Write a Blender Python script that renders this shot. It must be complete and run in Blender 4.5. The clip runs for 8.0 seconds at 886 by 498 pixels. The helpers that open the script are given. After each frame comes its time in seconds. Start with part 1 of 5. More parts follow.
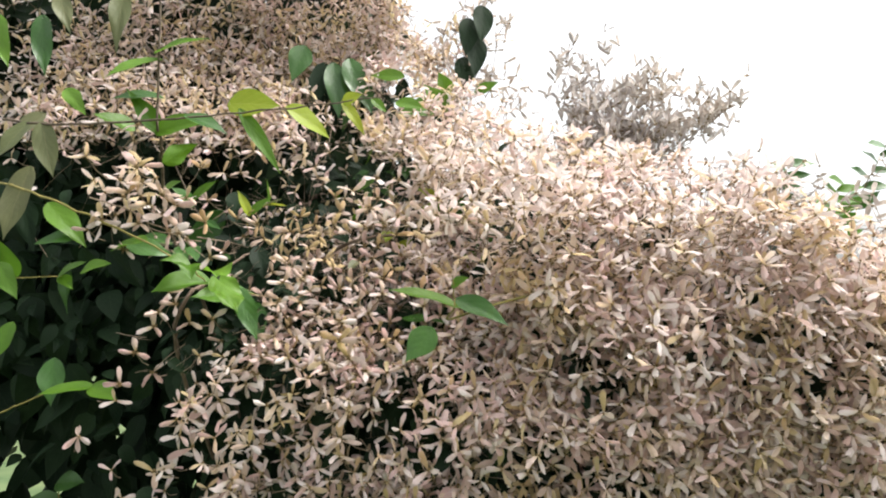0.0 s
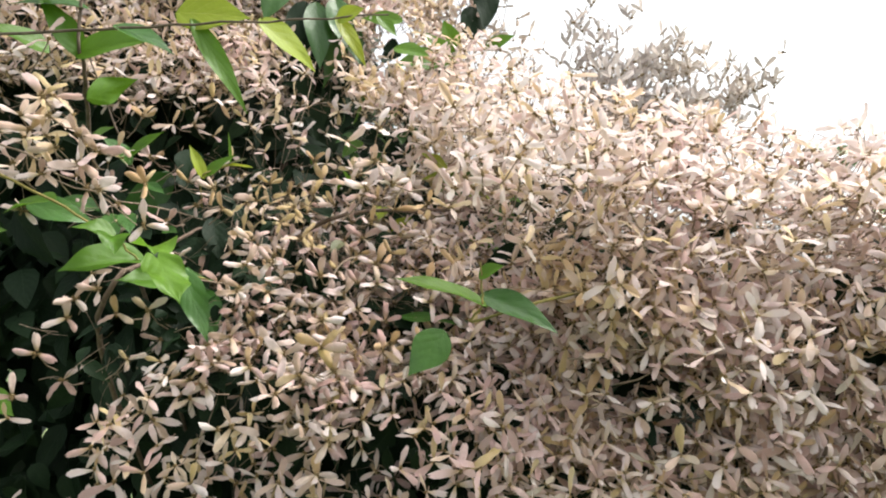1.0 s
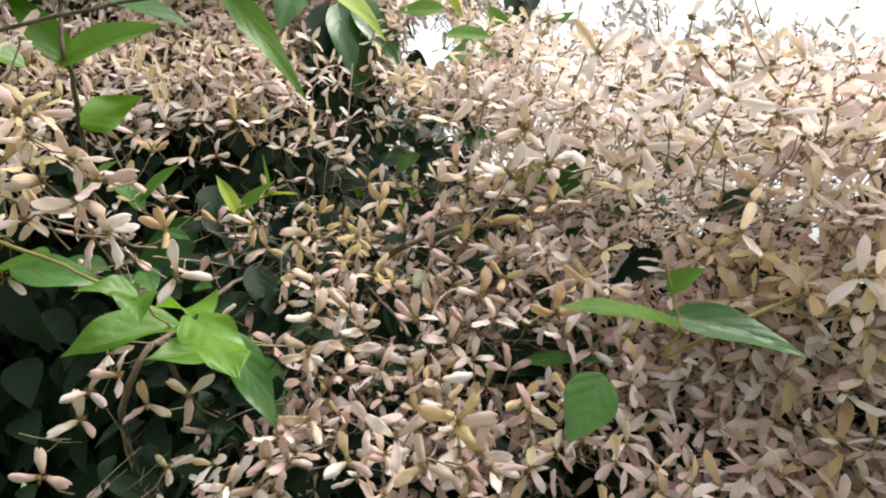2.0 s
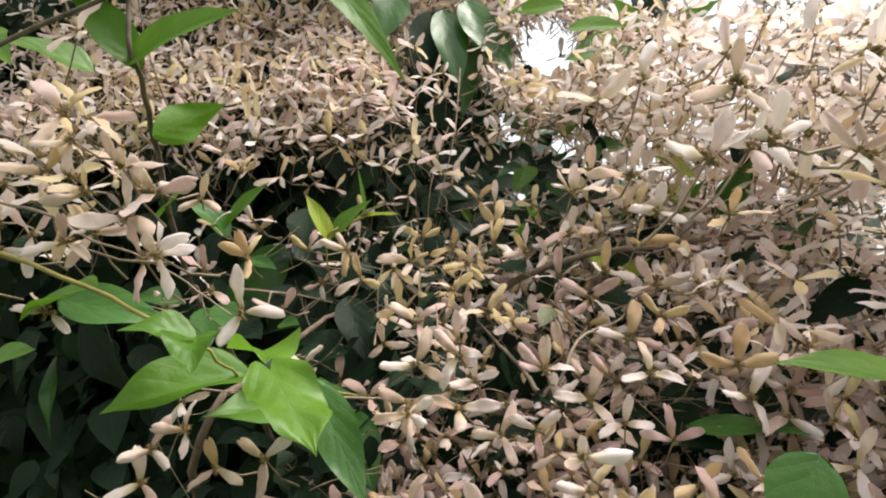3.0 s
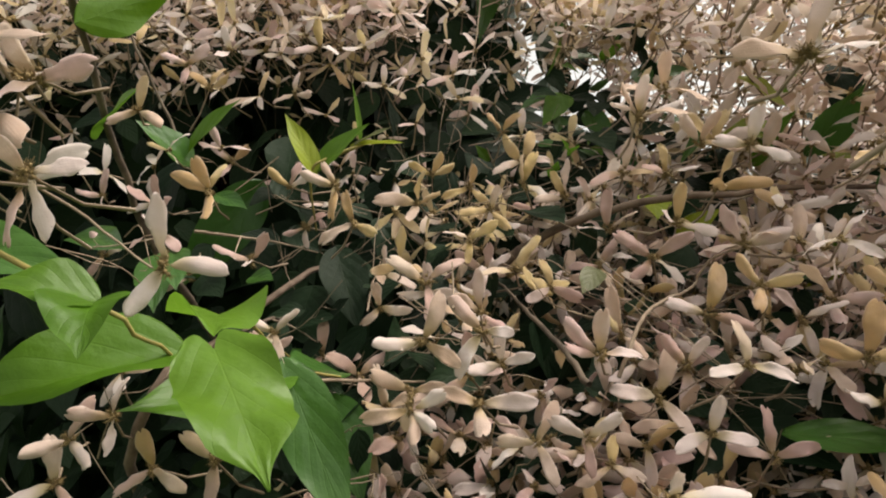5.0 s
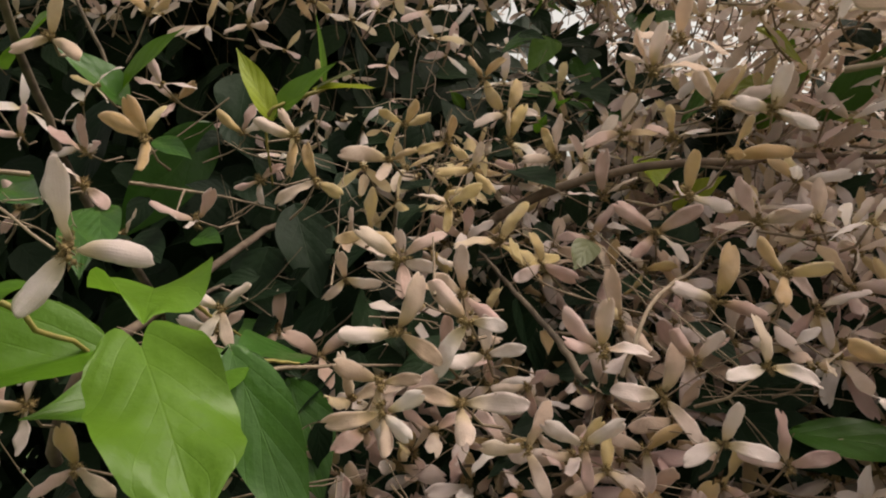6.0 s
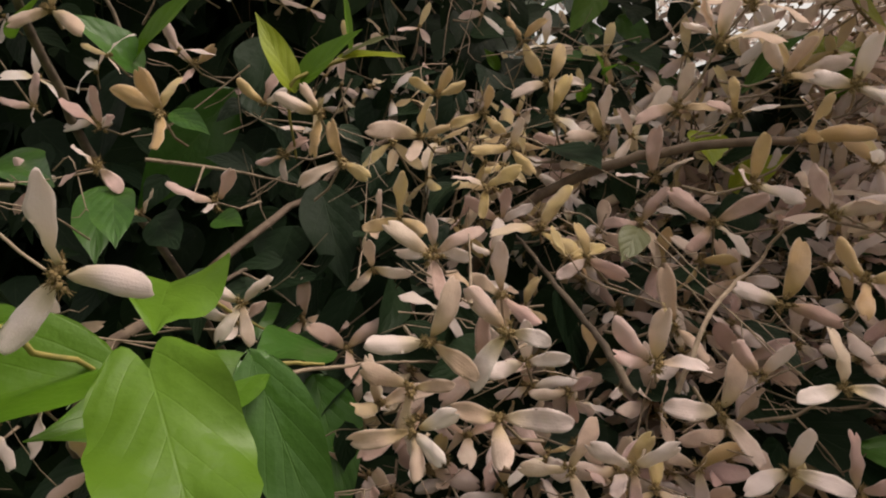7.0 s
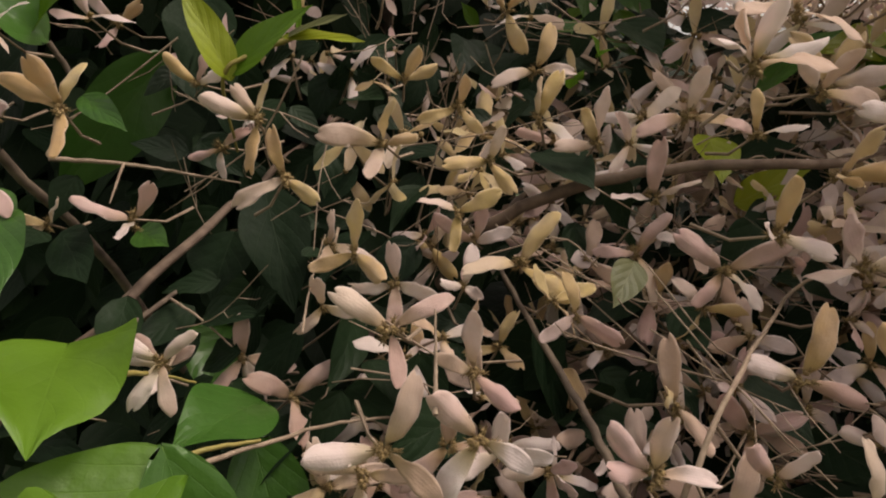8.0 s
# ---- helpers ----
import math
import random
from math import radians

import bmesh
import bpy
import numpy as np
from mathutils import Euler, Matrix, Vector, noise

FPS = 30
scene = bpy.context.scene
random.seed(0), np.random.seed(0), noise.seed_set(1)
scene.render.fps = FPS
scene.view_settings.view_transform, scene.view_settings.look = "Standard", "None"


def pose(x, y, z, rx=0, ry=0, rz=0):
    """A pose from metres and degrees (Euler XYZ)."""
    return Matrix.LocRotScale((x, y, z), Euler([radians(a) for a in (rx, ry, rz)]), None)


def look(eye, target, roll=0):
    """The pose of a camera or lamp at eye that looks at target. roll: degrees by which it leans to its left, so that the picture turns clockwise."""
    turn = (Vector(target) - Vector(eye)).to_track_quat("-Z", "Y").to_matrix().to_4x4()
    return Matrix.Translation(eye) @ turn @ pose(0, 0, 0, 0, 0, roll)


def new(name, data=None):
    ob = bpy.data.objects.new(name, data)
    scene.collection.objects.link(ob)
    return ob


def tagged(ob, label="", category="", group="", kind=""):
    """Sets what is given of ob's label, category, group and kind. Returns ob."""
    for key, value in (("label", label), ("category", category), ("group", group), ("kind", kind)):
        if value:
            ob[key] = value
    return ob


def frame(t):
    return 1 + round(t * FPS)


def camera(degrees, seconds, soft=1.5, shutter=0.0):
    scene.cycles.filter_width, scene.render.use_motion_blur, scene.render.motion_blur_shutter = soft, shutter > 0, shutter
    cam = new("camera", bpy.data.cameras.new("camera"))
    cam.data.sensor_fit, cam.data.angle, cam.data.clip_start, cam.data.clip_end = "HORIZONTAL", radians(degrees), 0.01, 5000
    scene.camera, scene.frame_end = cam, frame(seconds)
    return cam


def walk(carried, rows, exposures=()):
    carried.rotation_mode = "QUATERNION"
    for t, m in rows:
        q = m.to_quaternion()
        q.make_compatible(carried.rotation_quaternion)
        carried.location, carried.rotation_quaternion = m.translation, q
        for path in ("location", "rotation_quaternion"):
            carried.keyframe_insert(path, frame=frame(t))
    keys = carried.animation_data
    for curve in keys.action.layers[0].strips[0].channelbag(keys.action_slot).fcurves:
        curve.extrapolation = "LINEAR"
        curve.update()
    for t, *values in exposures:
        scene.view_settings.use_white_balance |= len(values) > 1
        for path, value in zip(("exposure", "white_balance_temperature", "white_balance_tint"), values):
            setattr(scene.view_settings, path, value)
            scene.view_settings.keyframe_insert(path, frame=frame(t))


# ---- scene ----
cam = camera(68.5, 8.0, 2.0)
PATH = [   # seconds, eye, a point ahead, lean
    (0.0, (0.0000, 0.0000, 1.5000), (0.0000, 1.9951, 1.6395), 0.00),
    (0.2, (-0.0200, 0.0480, 1.5050), (0.0180, 2.0400, 1.6660), -0.80),
    (0.5, (-0.0297, 0.1463, 1.5040), (0.0526, 2.1378, 1.6691), -1.69),
    (0.6, (-0.0400, 0.1630, 1.5070), (0.0350, 2.1550, 1.6760), -1.30),
    (0.8, (-0.0480, 0.1950, 1.4980), (0.0200, 2.1860, 1.6770), -0.10),
    (1.0, (-0.0591, 0.2337, 1.4978), (0.0517, 2.2269, 1.6207), 1.84),
    (1.2, (-0.0712, 0.2659, 1.4985), (0.0425, 2.2583, 1.6295), 0.94),
    (2.3, (-0.1818, 0.4846, 1.5011), (-0.0919, 2.4661, 1.7574), -6.21),
    (2.5, (-0.1884, 0.5060, 1.5047), (-0.1340, 2.4910, 1.7431), -5.33),
    (3.0, (-0.1715, 0.5550, 1.5127), (-0.3827, 2.5097, 1.8791), -4.19),
    (3.5, (-0.1528, 0.5893, 1.5125), (-0.5160, 2.5188, 1.8935), -2.16),
    (4.0, (-0.1550, 0.6213, 1.5188), (-0.5562, 2.5429, 1.9017), -1.98),
    (4.5, (-0.1806, 0.6459, 1.5209), (-0.4564, 2.6010, 1.8393), -0.89),
    (5.0, (-0.1941, 0.6732, 1.5276), (-0.4195, 2.6483, 1.7471), -2.40),
    (5.2, (-0.2048, 0.6866, 1.5292), (-0.3584, 2.6741, 1.6903), -0.47),
    (6.3, (-0.2087, 0.7284, 1.5527), (-0.3119, 2.7258, 1.5530), -1.24),
    (6.5, (-0.2104, 0.7345, 1.5549), (-0.3394, 2.7302, 1.5267), -0.83),
    (7.0, (-0.2119, 0.7461, 1.5665), (-0.4106, 2.7326, 1.4472), -0.61),
    (7.5, (-0.2076, 0.7610, 1.5889), (-0.4023, 2.7426, 1.4012), -1.14),
    (8.0, (-0.2138, 0.8023, 1.6123), (-0.3236, 2.7671, 1.2552), 0.77),
]
EXPOSURES = [(0.0, 1.49, 6500, 9), (1.2, 1.43, 6500, 8), (2.5, 1.39, 6500, 6), (3.5, 1.15, 6800, 6), (5.0, 0.91, 7150, 8), (6.5, 0.47, 7450, 12), (8.0, 0.46, 7450, 16)]
walk(cam, [(t, look(eye, ahead, roll)) for t, eye, ahead, roll in PATH], EXPOSURES)

# ---- light: a bright hazy sky and a soft high sun ----
SUN_UP, SUN_ROUND = 62.0, 86.0   # height; turn from straight ahead towards the right
world = bpy.data.worlds.new("hazy_sky")
scene.world = world
world.use_nodes = True
wn, wl = world.node_tree.nodes, world.node_tree.links
sky = wn.new("ShaderNodeTexSky")
sky.sky_type, sky.sun_disc = "NISHITA", False
sky.sun_elevation, sky.sun_rotation = radians(SUN_UP), radians(SUN_ROUND)
sky.dust_density, sky.air_density, sky.ozone_density = 6.0, 1.0, 1.0
pale = wn.new("ShaderNodeHueSaturation")
pale.inputs["Saturation"].default_value = 0.15
wl.new(sky.outputs[0], pale.inputs["Color"])
wl.new(pale.outputs[0], wn["Background"].inputs["Color"])
wn["Background"].inputs["Strength"].default_value = 0.149
sun = new("sun", bpy.data.lights.new("sun", "SUN"))
sun.data.energy, sun.data.angle, sun.data.color = 1.22, radians(20), (1.0, 0.95, 0.87)
a, e = radians(SUN_ROUND), radians(SUN_UP)
sun.matrix_world = look((math.sin(a) * math.cos(e) * 20, math.cos(a) * math.cos(e) * 20, math.sin(e) * 20), (0, 0, 0))


# ---- materials ----
def material(name):
    m = bpy.data.materials.new(name)
    m.use_nodes = True
    return m, m.node_tree.nodes, m.node_tree.links, m.node_tree.nodes["Principled BSDF"]


def node(nodes, kind, **values):
    n = nodes.new(kind)
    for key, value in values.items():
        n.inputs[key.replace("_", " ")].default_value = value
    return n


def arithmetic(nodes, links, op, a, b=0.0, c=0.0):
    n = nodes.new("ShaderNodeMath")
    n.operation = op
    for k, v in enumerate((a, b, c)):
        if isinstance(v, (int, float)):
            n.inputs[k].default_value = v
        else:
            links.new(v, n.inputs[k])
    return n.outputs[0]


def blend(nodes, links, fac, a, b):
    n = nodes.new("ShaderNodeMix")
    n.data_type = "RGBA"
    for k, v in ((0, fac), (6, a), (7, b)):
        if isinstance(v, (int, float)):
            n.inputs[k].default_value = v
        elif isinstance(v, tuple):
            n.inputs[k].default_value = (*v, 1)
        else:
            links.new(v, n.inputs[k])
    return n.outputs[2]


def ramp(nodes, links, fac, stops):
    n = nodes.new("ShaderNodeValToRGB")
    while len(n.color_ramp.elements) < len(stops):
        n.color_ramp.elements.new(0.5)
    for el, (p, c) in zip(n.color_ramp.elements, stops):
        el.position, el.color = p, (*c, 1)
    links.new(fac, n.inputs[0])
    return n.outputs[0]


def chance(nodes, links):
    """A number from 0 to 1, another for each object and each loose piece."""
    s = arithmetic(nodes, links, "ADD", nodes.new("ShaderNodeObjectInfo").outputs["Random"], nodes.new("ShaderNodeNewGeometry").outputs["Random Per Island"])
    return arithmetic(nodes, links, "FRACT", arithmetic(nodes, links, "MULTIPLY", s, 7.31))


def surface_noise(nodes, links, scale, detail=3.0):
    n = node(nodes, "ShaderNodeTexNoise", Scale=scale, Detail=detail)
    links.new(nodes.new("ShaderNodeNewGeometry").outputs["Position"], n.inputs["Vector"])
    return n.outputs["Fac"]


def relief(nodes, links, height, bsdf, strength, distance):
    b = node(nodes, "ShaderNodeBump", Strength=strength, Distance=distance)
    links.new(height, b.inputs["Height"])
    links.new(b.outputs[0], bsdf.inputs["Normal"])
    return b.outputs[0]


def see_through(nodes, links, bsdf, colour, amount, bump=None):
    """Lets some of the light pass through a thin blade."""
    t = nodes.new("ShaderNodeBsdfTranslucent")
    links.new(colour, t.inputs["Color"])
    if bump is not None:
        links.new(bump, t.inputs["Normal"])
    mix = node(nodes, "ShaderNodeMixShader", Fac=amount)
    links.new(bsdf.outputs[0], mix.inputs[1])
    links.new(t.outputs[0], mix.inputs[2])
    links.new(mix.outputs[0], nodes["Material Output"].inputs["Surface"])


def bract_material(name, stops, foot, soil=1.0):
    m, nodes, links, bsdf = material(name)
    r = chance(nodes, links)
    body = ramp(nodes, links, r, stops)
    far = node(nodes, "ShaderNodeTexNoise", Scale=5.0, Detail=2.0)
    links.new(nodes.new("ShaderNodeNewGeometry").outputs["Position"], far.inputs["Vector"])
    patch = nodes_clamp(nodes, links, arithmetic(nodes, links, "MULTIPLY_ADD", far.outputs["Fac"], 6.0, -3.5))
    body = blend(nodes, links, arithmetic(nodes, links, "MULTIPLY", patch, 0.42 * soil), body, (0.52, 0.33, 0.23))
    wide_patch = node(nodes, "ShaderNodeTexNoise", Scale=3.3, Detail=3.0)
    links.new(nodes.new("ShaderNodeNewGeometry").outputs["Position"], wide_patch.inputs["Vector"])
    yellow = nodes_clamp(nodes, links, arithmetic(nodes, links, "MULTIPLY_ADD", wide_patch.outputs["Fac"], 5.0, -2.5))
    body = blend(nodes, links, arithmetic(nodes, links, "MULTIPLY", yellow, 0.30 * soil), body, (0.62, 0.46, 0.25))
    uv = nodes.new("ShaderNodeSeparateXYZ")
    links.new(nodes.new("ShaderNodeTexCoord").outputs["UV"], uv.inputs[0])
    low = arithmetic(nodes, links, "SUBTRACT", 0.95, arithmetic(nodes, links, "MULTIPLY", uv.outputs[1], 2.0))
    n2 = arithmetic(nodes, links, "FRACT", arithmetic(nodes, links, "MULTIPLY", r, 13.7))
    low = nodes_clamp(nodes, links, arithmetic(nodes, links, "MULTIPLY", low, arithmetic(nodes, links, "ADD", n2, 0.25)))
    c = blend(nodes, links, low, body, foot)
    blot = nodes_clamp(nodes, links, arithmetic(nodes, links, "MULTIPLY_ADD", surface_noise(nodes, links, 170.0, 5.0), 2.4, -0.9))
    c = blend(nodes, links, arithmetic(nodes, links, "MULTIPLY", blot, 0.40 * soil), c, (0.44, 0.30, 0.23))
    pale = nodes_clamp(nodes, links, arithmetic(nodes, links, "MULTIPLY_ADD", surface_noise(nodes, links, 95.0, 4.0), 4.0, -2.0))
    c = blend(nodes, links, arithmetic(nodes, links, "MULTIPLY", pale, 0.22), c, (0.78, 0.67, 0.64))
    rib = arithmetic(nodes, links, "SINE", arithmetic(nodes, links, "MULTIPLY", uv.outputs[0], 44.0))
    c = blend(nodes, links, arithmetic(nodes, links, "MULTIPLY", nodes_clamp(nodes, links, rib), 0.02), c, (0.40, 0.27, 0.20))
    side = arithmetic(nodes, links, "ABSOLUTE", arithmetic(nodes, links, "SUBTRACT", uv.outputs[0], 0.5))
    rim = nodes_clamp(nodes, links, arithmetic(nodes, links, "MULTIPLY_ADD", side, 9.0, -3.9))
    c = blend(nodes, links, arithmetic(nodes, links, "MULTIPLY", rim, 0.55), c, (0.87, 0.80, 0.77))
    links.new(c, bsdf.inputs["Base Color"])
    bsdf.inputs["Roughness"].default_value = 0.85
    bsdf.inputs["Sheen Weight"].default_value = 0.35
    bsdf.inputs["Sheen Roughness"].default_value = 0.5
    # fine veins along the blade and a felt of hairs
    h = arithmetic(nodes, links, "MULTIPLY_ADD", rib, -0.025, arithmetic(nodes, links, "ADD", arithmetic(nodes, links, "MULTIPLY", surface_noise(nodes, links, 2600.0, 2.0), 0.3), arithmetic(nodes, links, "MULTIPLY", surface_noise(nodes, links, 260.0, 2.0), 0.9)))
    b = relief(nodes, links, h, bsdf, 0.45, 0.0009)
    see_through(nodes, links, bsdf, blend(nodes, links, 0.4, c, (0.82, 0.75, 0.69)), 0.46, b)
    return m


def nodes_clamp(nodes, links, v):
    n = nodes.new("ShaderNodeClamp")
    links.new(v, n.inputs[0])
    return n.outputs[0]


def leaf_material(name, dark, light, vein, gloss, through_light, vein_strength=0.5, shine=0.5):
    m, nodes, links, bsdf = material(name)
    r = chance(nodes, links)
    body = blend(nodes, links, r, dark, light)
    body = blend(nodes, links, arithmetic(nodes, links, "MULTIPLY", surface_noise(nodes, links, 45.0, 5.0), 0.6), body, tuple(0.55 * v for v in dark))
    uv = nodes.new("ShaderNodeSeparateXYZ")
    links.new(nodes.new("ShaderNodeTexCoord").outputs["UV"], uv.inputs[0])
    side = arithmetic(nodes, links, "ABSOLUTE", arithmetic(nodes, links, "SUBTRACT", uv.outputs[0], 0.5))
    mid = nodes_clamp(nodes, links, arithmetic(nodes, links, "MULTIPLY_ADD", side, -70.0, 1.0))
    run = arithmetic(nodes, links, "MULTIPLY_ADD", arithmetic(nodes, links, "POWER", side, 0.8), -0.8, uv.outputs[1])
    saw = arithmetic(nodes, links, "ABSOLUTE", arithmetic(nodes, links, "SUBTRACT", arithmetic(nodes, links, "FRACT", arithmetic(nodes, links, "MULTIPLY", run, 4.6)), 0.5))
    lateral = nodes_clamp(nodes, links, arithmetic(nodes, links, "MULTIPLY_ADD", saw, -22.0, 1.0))
    veins = arithmetic(nodes, links, "MAXIMUM", mid, arithmetic(nodes, links, "MULTIPLY", lateral, 0.5))
    c = blend(nodes, links, arithmetic(nodes, links, "MULTIPLY", veins, vein_strength), body, vein)
    links.new(c, bsdf.inputs["Base Color"])
    bsdf.inputs["Roughness"].default_value = gloss
    bsdf.inputs["Specular IOR Level"].default_value = shine
    h = arithmetic(nodes, links, "MULTIPLY_ADD", veins, -0.22, arithmetic(nodes, links, "MULTIPLY_ADD", saw, 0.55, surface_noise(nodes, links, 160.0, 3.0)))
    b = relief(nodes, links, h, bsdf, 0.45, 0.0012)
    see_through(nodes, links, bsdf, c, through_light, b)
    return m


def plain_material(name, one, two, scale, rough, bump):
    m, nodes, links, bsdf = material(name)
    f = surface_noise(nodes, links, scale, 6.0)
    c = ramp(nodes, links, f, [(0.3, one), (0.7, two)])
    links.new(c, bsdf.inputs["Base Color"])
    bsdf.inputs["Roughness"].default_value = rough
    relief(nodes, links, f, bsdf, 0.6, bump)
    return m


BRACTS = [
    bract_material("felted_pink_bract", [(0.0, (0.57, 0.365, 0.34)), (0.3, (0.64, 0.43, 0.42)), (0.6, (0.70, 0.515, 0.505)), (0.9, (0.79, 0.675, 0.665)), (1.0, (0.65, 0.45, 0.22))], (0.48, 0.32, 0.14)),
    bract_material("felted_cream_bract", [(0.0, (0.62, 0.44, 0.34)), (0.35, (0.69, 0.52, 0.44)), (0.7, (0.77, 0.64, 0.615)), (0.9, (0.74, 0.59, 0.45)), (1.0, (0.63, 0.475, 0.19))], (0.54, 0.40, 0.17)),
    bract_material("faded_ochre_bract", [(0.0, (0.60, 0.385, 0.19)), (0.4, (0.66, 0.48, 0.24)), (0.75, (0.69, 0.55, 0.27)), (1.0, (0.62, 0.45, 0.17))], (0.47, 0.32, 0.10)),
    bract_material("felted_white_bract", [(0.0, (0.75, 0.62, 0.61)), (0.5, (0.80, 0.69, 0.68)), (1.0, (0.83, 0.75, 0.735))], (0.56, 0.44, 0.19), 0.45),
]
# grey stands in for the backlit look of bracts before a bright sky
BRACT = bract_material("backlit_grey_bract", [(0.0, (0.27, 0.245, 0.25)), (0.6, (0.38, 0.345, 0.34)), (1.0, (0.46, 0.42, 0.39))], (0.25, 0.22, 0.17))
CALYX = plain_material("hairy_calyx", (0.11, 0.07, 0.03), (0.30, 0.21, 0.09), 900.0, 0.9, 0.001)
FRESH = leaf_material("fresh_leaf", (0.092, 0.215, 0.015), (0.155, 0.300, 0.026), (0.21, 0.33, 0.06), 0.42, 0.48, 0.06, 0.40)
YELLOW = leaf_material("young_yellow_leaf", (0.30, 0.40, 0.02), (0.40, 0.44, 0.03), (0.5, 0.5, 0.15), 0.42, 0.5)
LUSH = leaf_material("lush_leaf", (0.085, 0.20, 0.010), (0.13, 0.26, 0.016), (0.16, 0.30, 0.03), 0.45, 0.42, 0.12, 0.3)
MIDGREEN = leaf_material("mature_leaf", (0.038, 0.115, 0.017), (0.068, 0.175, 0.026), (0.11, 0.20, 0.05), 0.32, 0.3, 0.22)
# leaf green taken near black, so the deep inner shade is in the colour
DARK = leaf_material("shade_toned_leaf", (0.007, 0.017, 0.008), (0.021, 0.042, 0.018), (0.045, 0.065, 0.037), 0.50, 0.12, 0.35, 0.10)
OLIVE = leaf_material("olive_leaf", (0.12, 0.14, 0.05), (0.20, 0.19, 0.09), (0.3, 0.27, 0.14), 0.5, 0.3)
TWIG = plain_material("pale_twig", (0.165, 0.115, 0.08), (0.33, 0.25, 0.185), 160.0, 0.85, 0.0008)
BARK = plain_material("brown_bark", (0.055, 0.038, 0.028), (0.15, 0.11, 0.08), 90.0, 0.9, 0.0015)
BOUGH = plain_material("reddish_brown_bark", (0.085, 0.055, 0.040), (0.20, 0.14, 0.105), 110.0, 0.85, 0.0012)
GREEN_STEM = plain_material("green_stem", (0.17, 0.15, 0.04), (0.29, 0.23, 0.06), 120.0, 0.7, 0.0006)
EARTH = plain_material("earth_and_grass", (0.035, 0.07, 0.018), (0.10, 0.13, 0.05), 3.0, 0.95, 0.02)

RNG = np.random.default_rng(11)


# ---- mesh helpers: all faces are quads ----
def grid(nu, nv):
    """Corners (u from -1 to 1, v from 0 to 1) and faces of a sheet."""
    u, v = np.meshgrid(np.linspace(-1, 1, nu + 1), np.linspace(0, 1, nv + 1))
    i = np.arange((nu + 1) * nv).reshape(nv, nu + 1)[:, :-1].ravel()
    return u.ravel(), v.ravel(), np.stack([i, i + 1, i + nu + 2, i + nu + 1], 1)


def bract_sheet(nu, nv, wide, curl, cup, notch, twist, crease=0.15):
    """One petal-like bract, 1 long along y, facing z, narrow at its foot, creased and a little frilled."""
    u, v, faces = grid(nu, nv)
    v = 1 - (1 - v) ** 1.35
    w = wide * np.sqrt(np.clip(1 - np.abs(2 * (0.03 + 0.955 * v) - 1) ** 3.0, 0, 1)) * (0.45 + 0.55 * np.clip(v * 1.65, 0, 1) ** 0.8)
    ph = 40 * wide + 9 * curl
    frill = 1 + 0.05 * np.sin(6 * v + ph + u) + 0.018 * np.sin(23 * v + 5 * ph + 2 * u)
    x = u * w * frill + (0.035 * np.sin(3 * v + 7 * ph) + 0.05 * np.sin(3 * ph) * v) * v
    y = v - notch * np.exp(-(u / 0.45) ** 2) * v ** 6 + 0.03 * u * math.sin(11 * ph) * v ** 4
    z = 0.06 * np.sin(np.pi * v) - curl * v ** 2 - cup * u ** 2 * w - crease * np.abs(u) * w + twist * x * v + 0.03 * np.sin(9 * v + 3 * ph) * u + 0.022 * np.sin(17 * v + 8 * ph) * u ** 2
    return np.stack([x, y, z], 1), faces, np.stack([u * 0.5 + 0.5, v], 1)


def leaf_sheet(nu, nv, wide, droop, fold, wave, point=1.0, seed=0.0, lobe=0.10):
    """One leaf, 1 long along y, facing z, broadest near its base, with a drawn-out tip."""
    u, v, faces = grid(nu, nv)
    v = v ** 1.35
    w = np.clip(np.sin(np.pi * v ** (0.62 * point)), 0, 1) ** 0.85 * (1 - 0.3 * v ** 3)
    w = wide * np.where(v < 0.33, np.sqrt(np.clip(1 - (1 - v / 0.33) ** 2, 0, 1)), w)
    w = w * np.where(v > 0.8, 1 - 0.45 * ((v - 0.8) / 0.2), 1) + 0.004
    x = u * w * (1 + 0.03 * np.sin(11 * v + seed))
    y = v - lobe * np.sin(np.pi * np.abs(u) * 0.75) * (1 - v) ** 5
    z = -droop * v ** 2 + fold * np.abs(u) * w + wave * np.sin(7 * v + seed + 1.5 * u) * np.abs(u) ** 1.5 * np.sin(np.pi * v)
    return np.stack([x, y, z], 1), faces, np.stack([u * 0.5 + 0.5, v], 1)


def heart_sheet(nu, nv, wide, droop, fold, wave, lobe, seed=0.0):
    """One broad heart-shaped leaf, 1 long along y, facing z: two round lobes at its foot, a long narrow tip."""
    u, v, faces = grid(nu, nv)
    w = wide * np.interp(v, (0.0, 0.06, 0.15, 0.30, 0.50, 0.66, 0.75, 0.81, 0.88, 0.94, 1.0), (0.66, 0.84, 0.95, 1.0, 0.98, 0.92, 0.75, 0.45, 0.17, 0.07, 0.02))
    x = u * w * (1 + 0.035 * np.sin(13 * v + seed) + 0.02 * np.sin(29 * v + 2 * seed) * u)
    y = v - lobe * np.sin(np.pi * np.abs(u) ** 0.85) * (1 - v) ** 4
    quilt = 0.012 * np.abs(np.sin(15 * (v - 0.35 * np.abs(u)))) * np.sin(np.pi * np.abs(u))
    z = -droop * v ** 2 + fold * np.abs(u) ** 1.3 * w + quilt - 0.05 * lobe * (1 - v) ** 4 + wave * np.sin(8 * v + seed + 1.2 * u) * np.abs(u) ** 1.5 * np.sin(np.pi * np.clip(v + 0.1, 0, 1))
    return np.stack([x, y, z], 1), faces, np.stack([u * 0.5 + 0.5, v], 1)


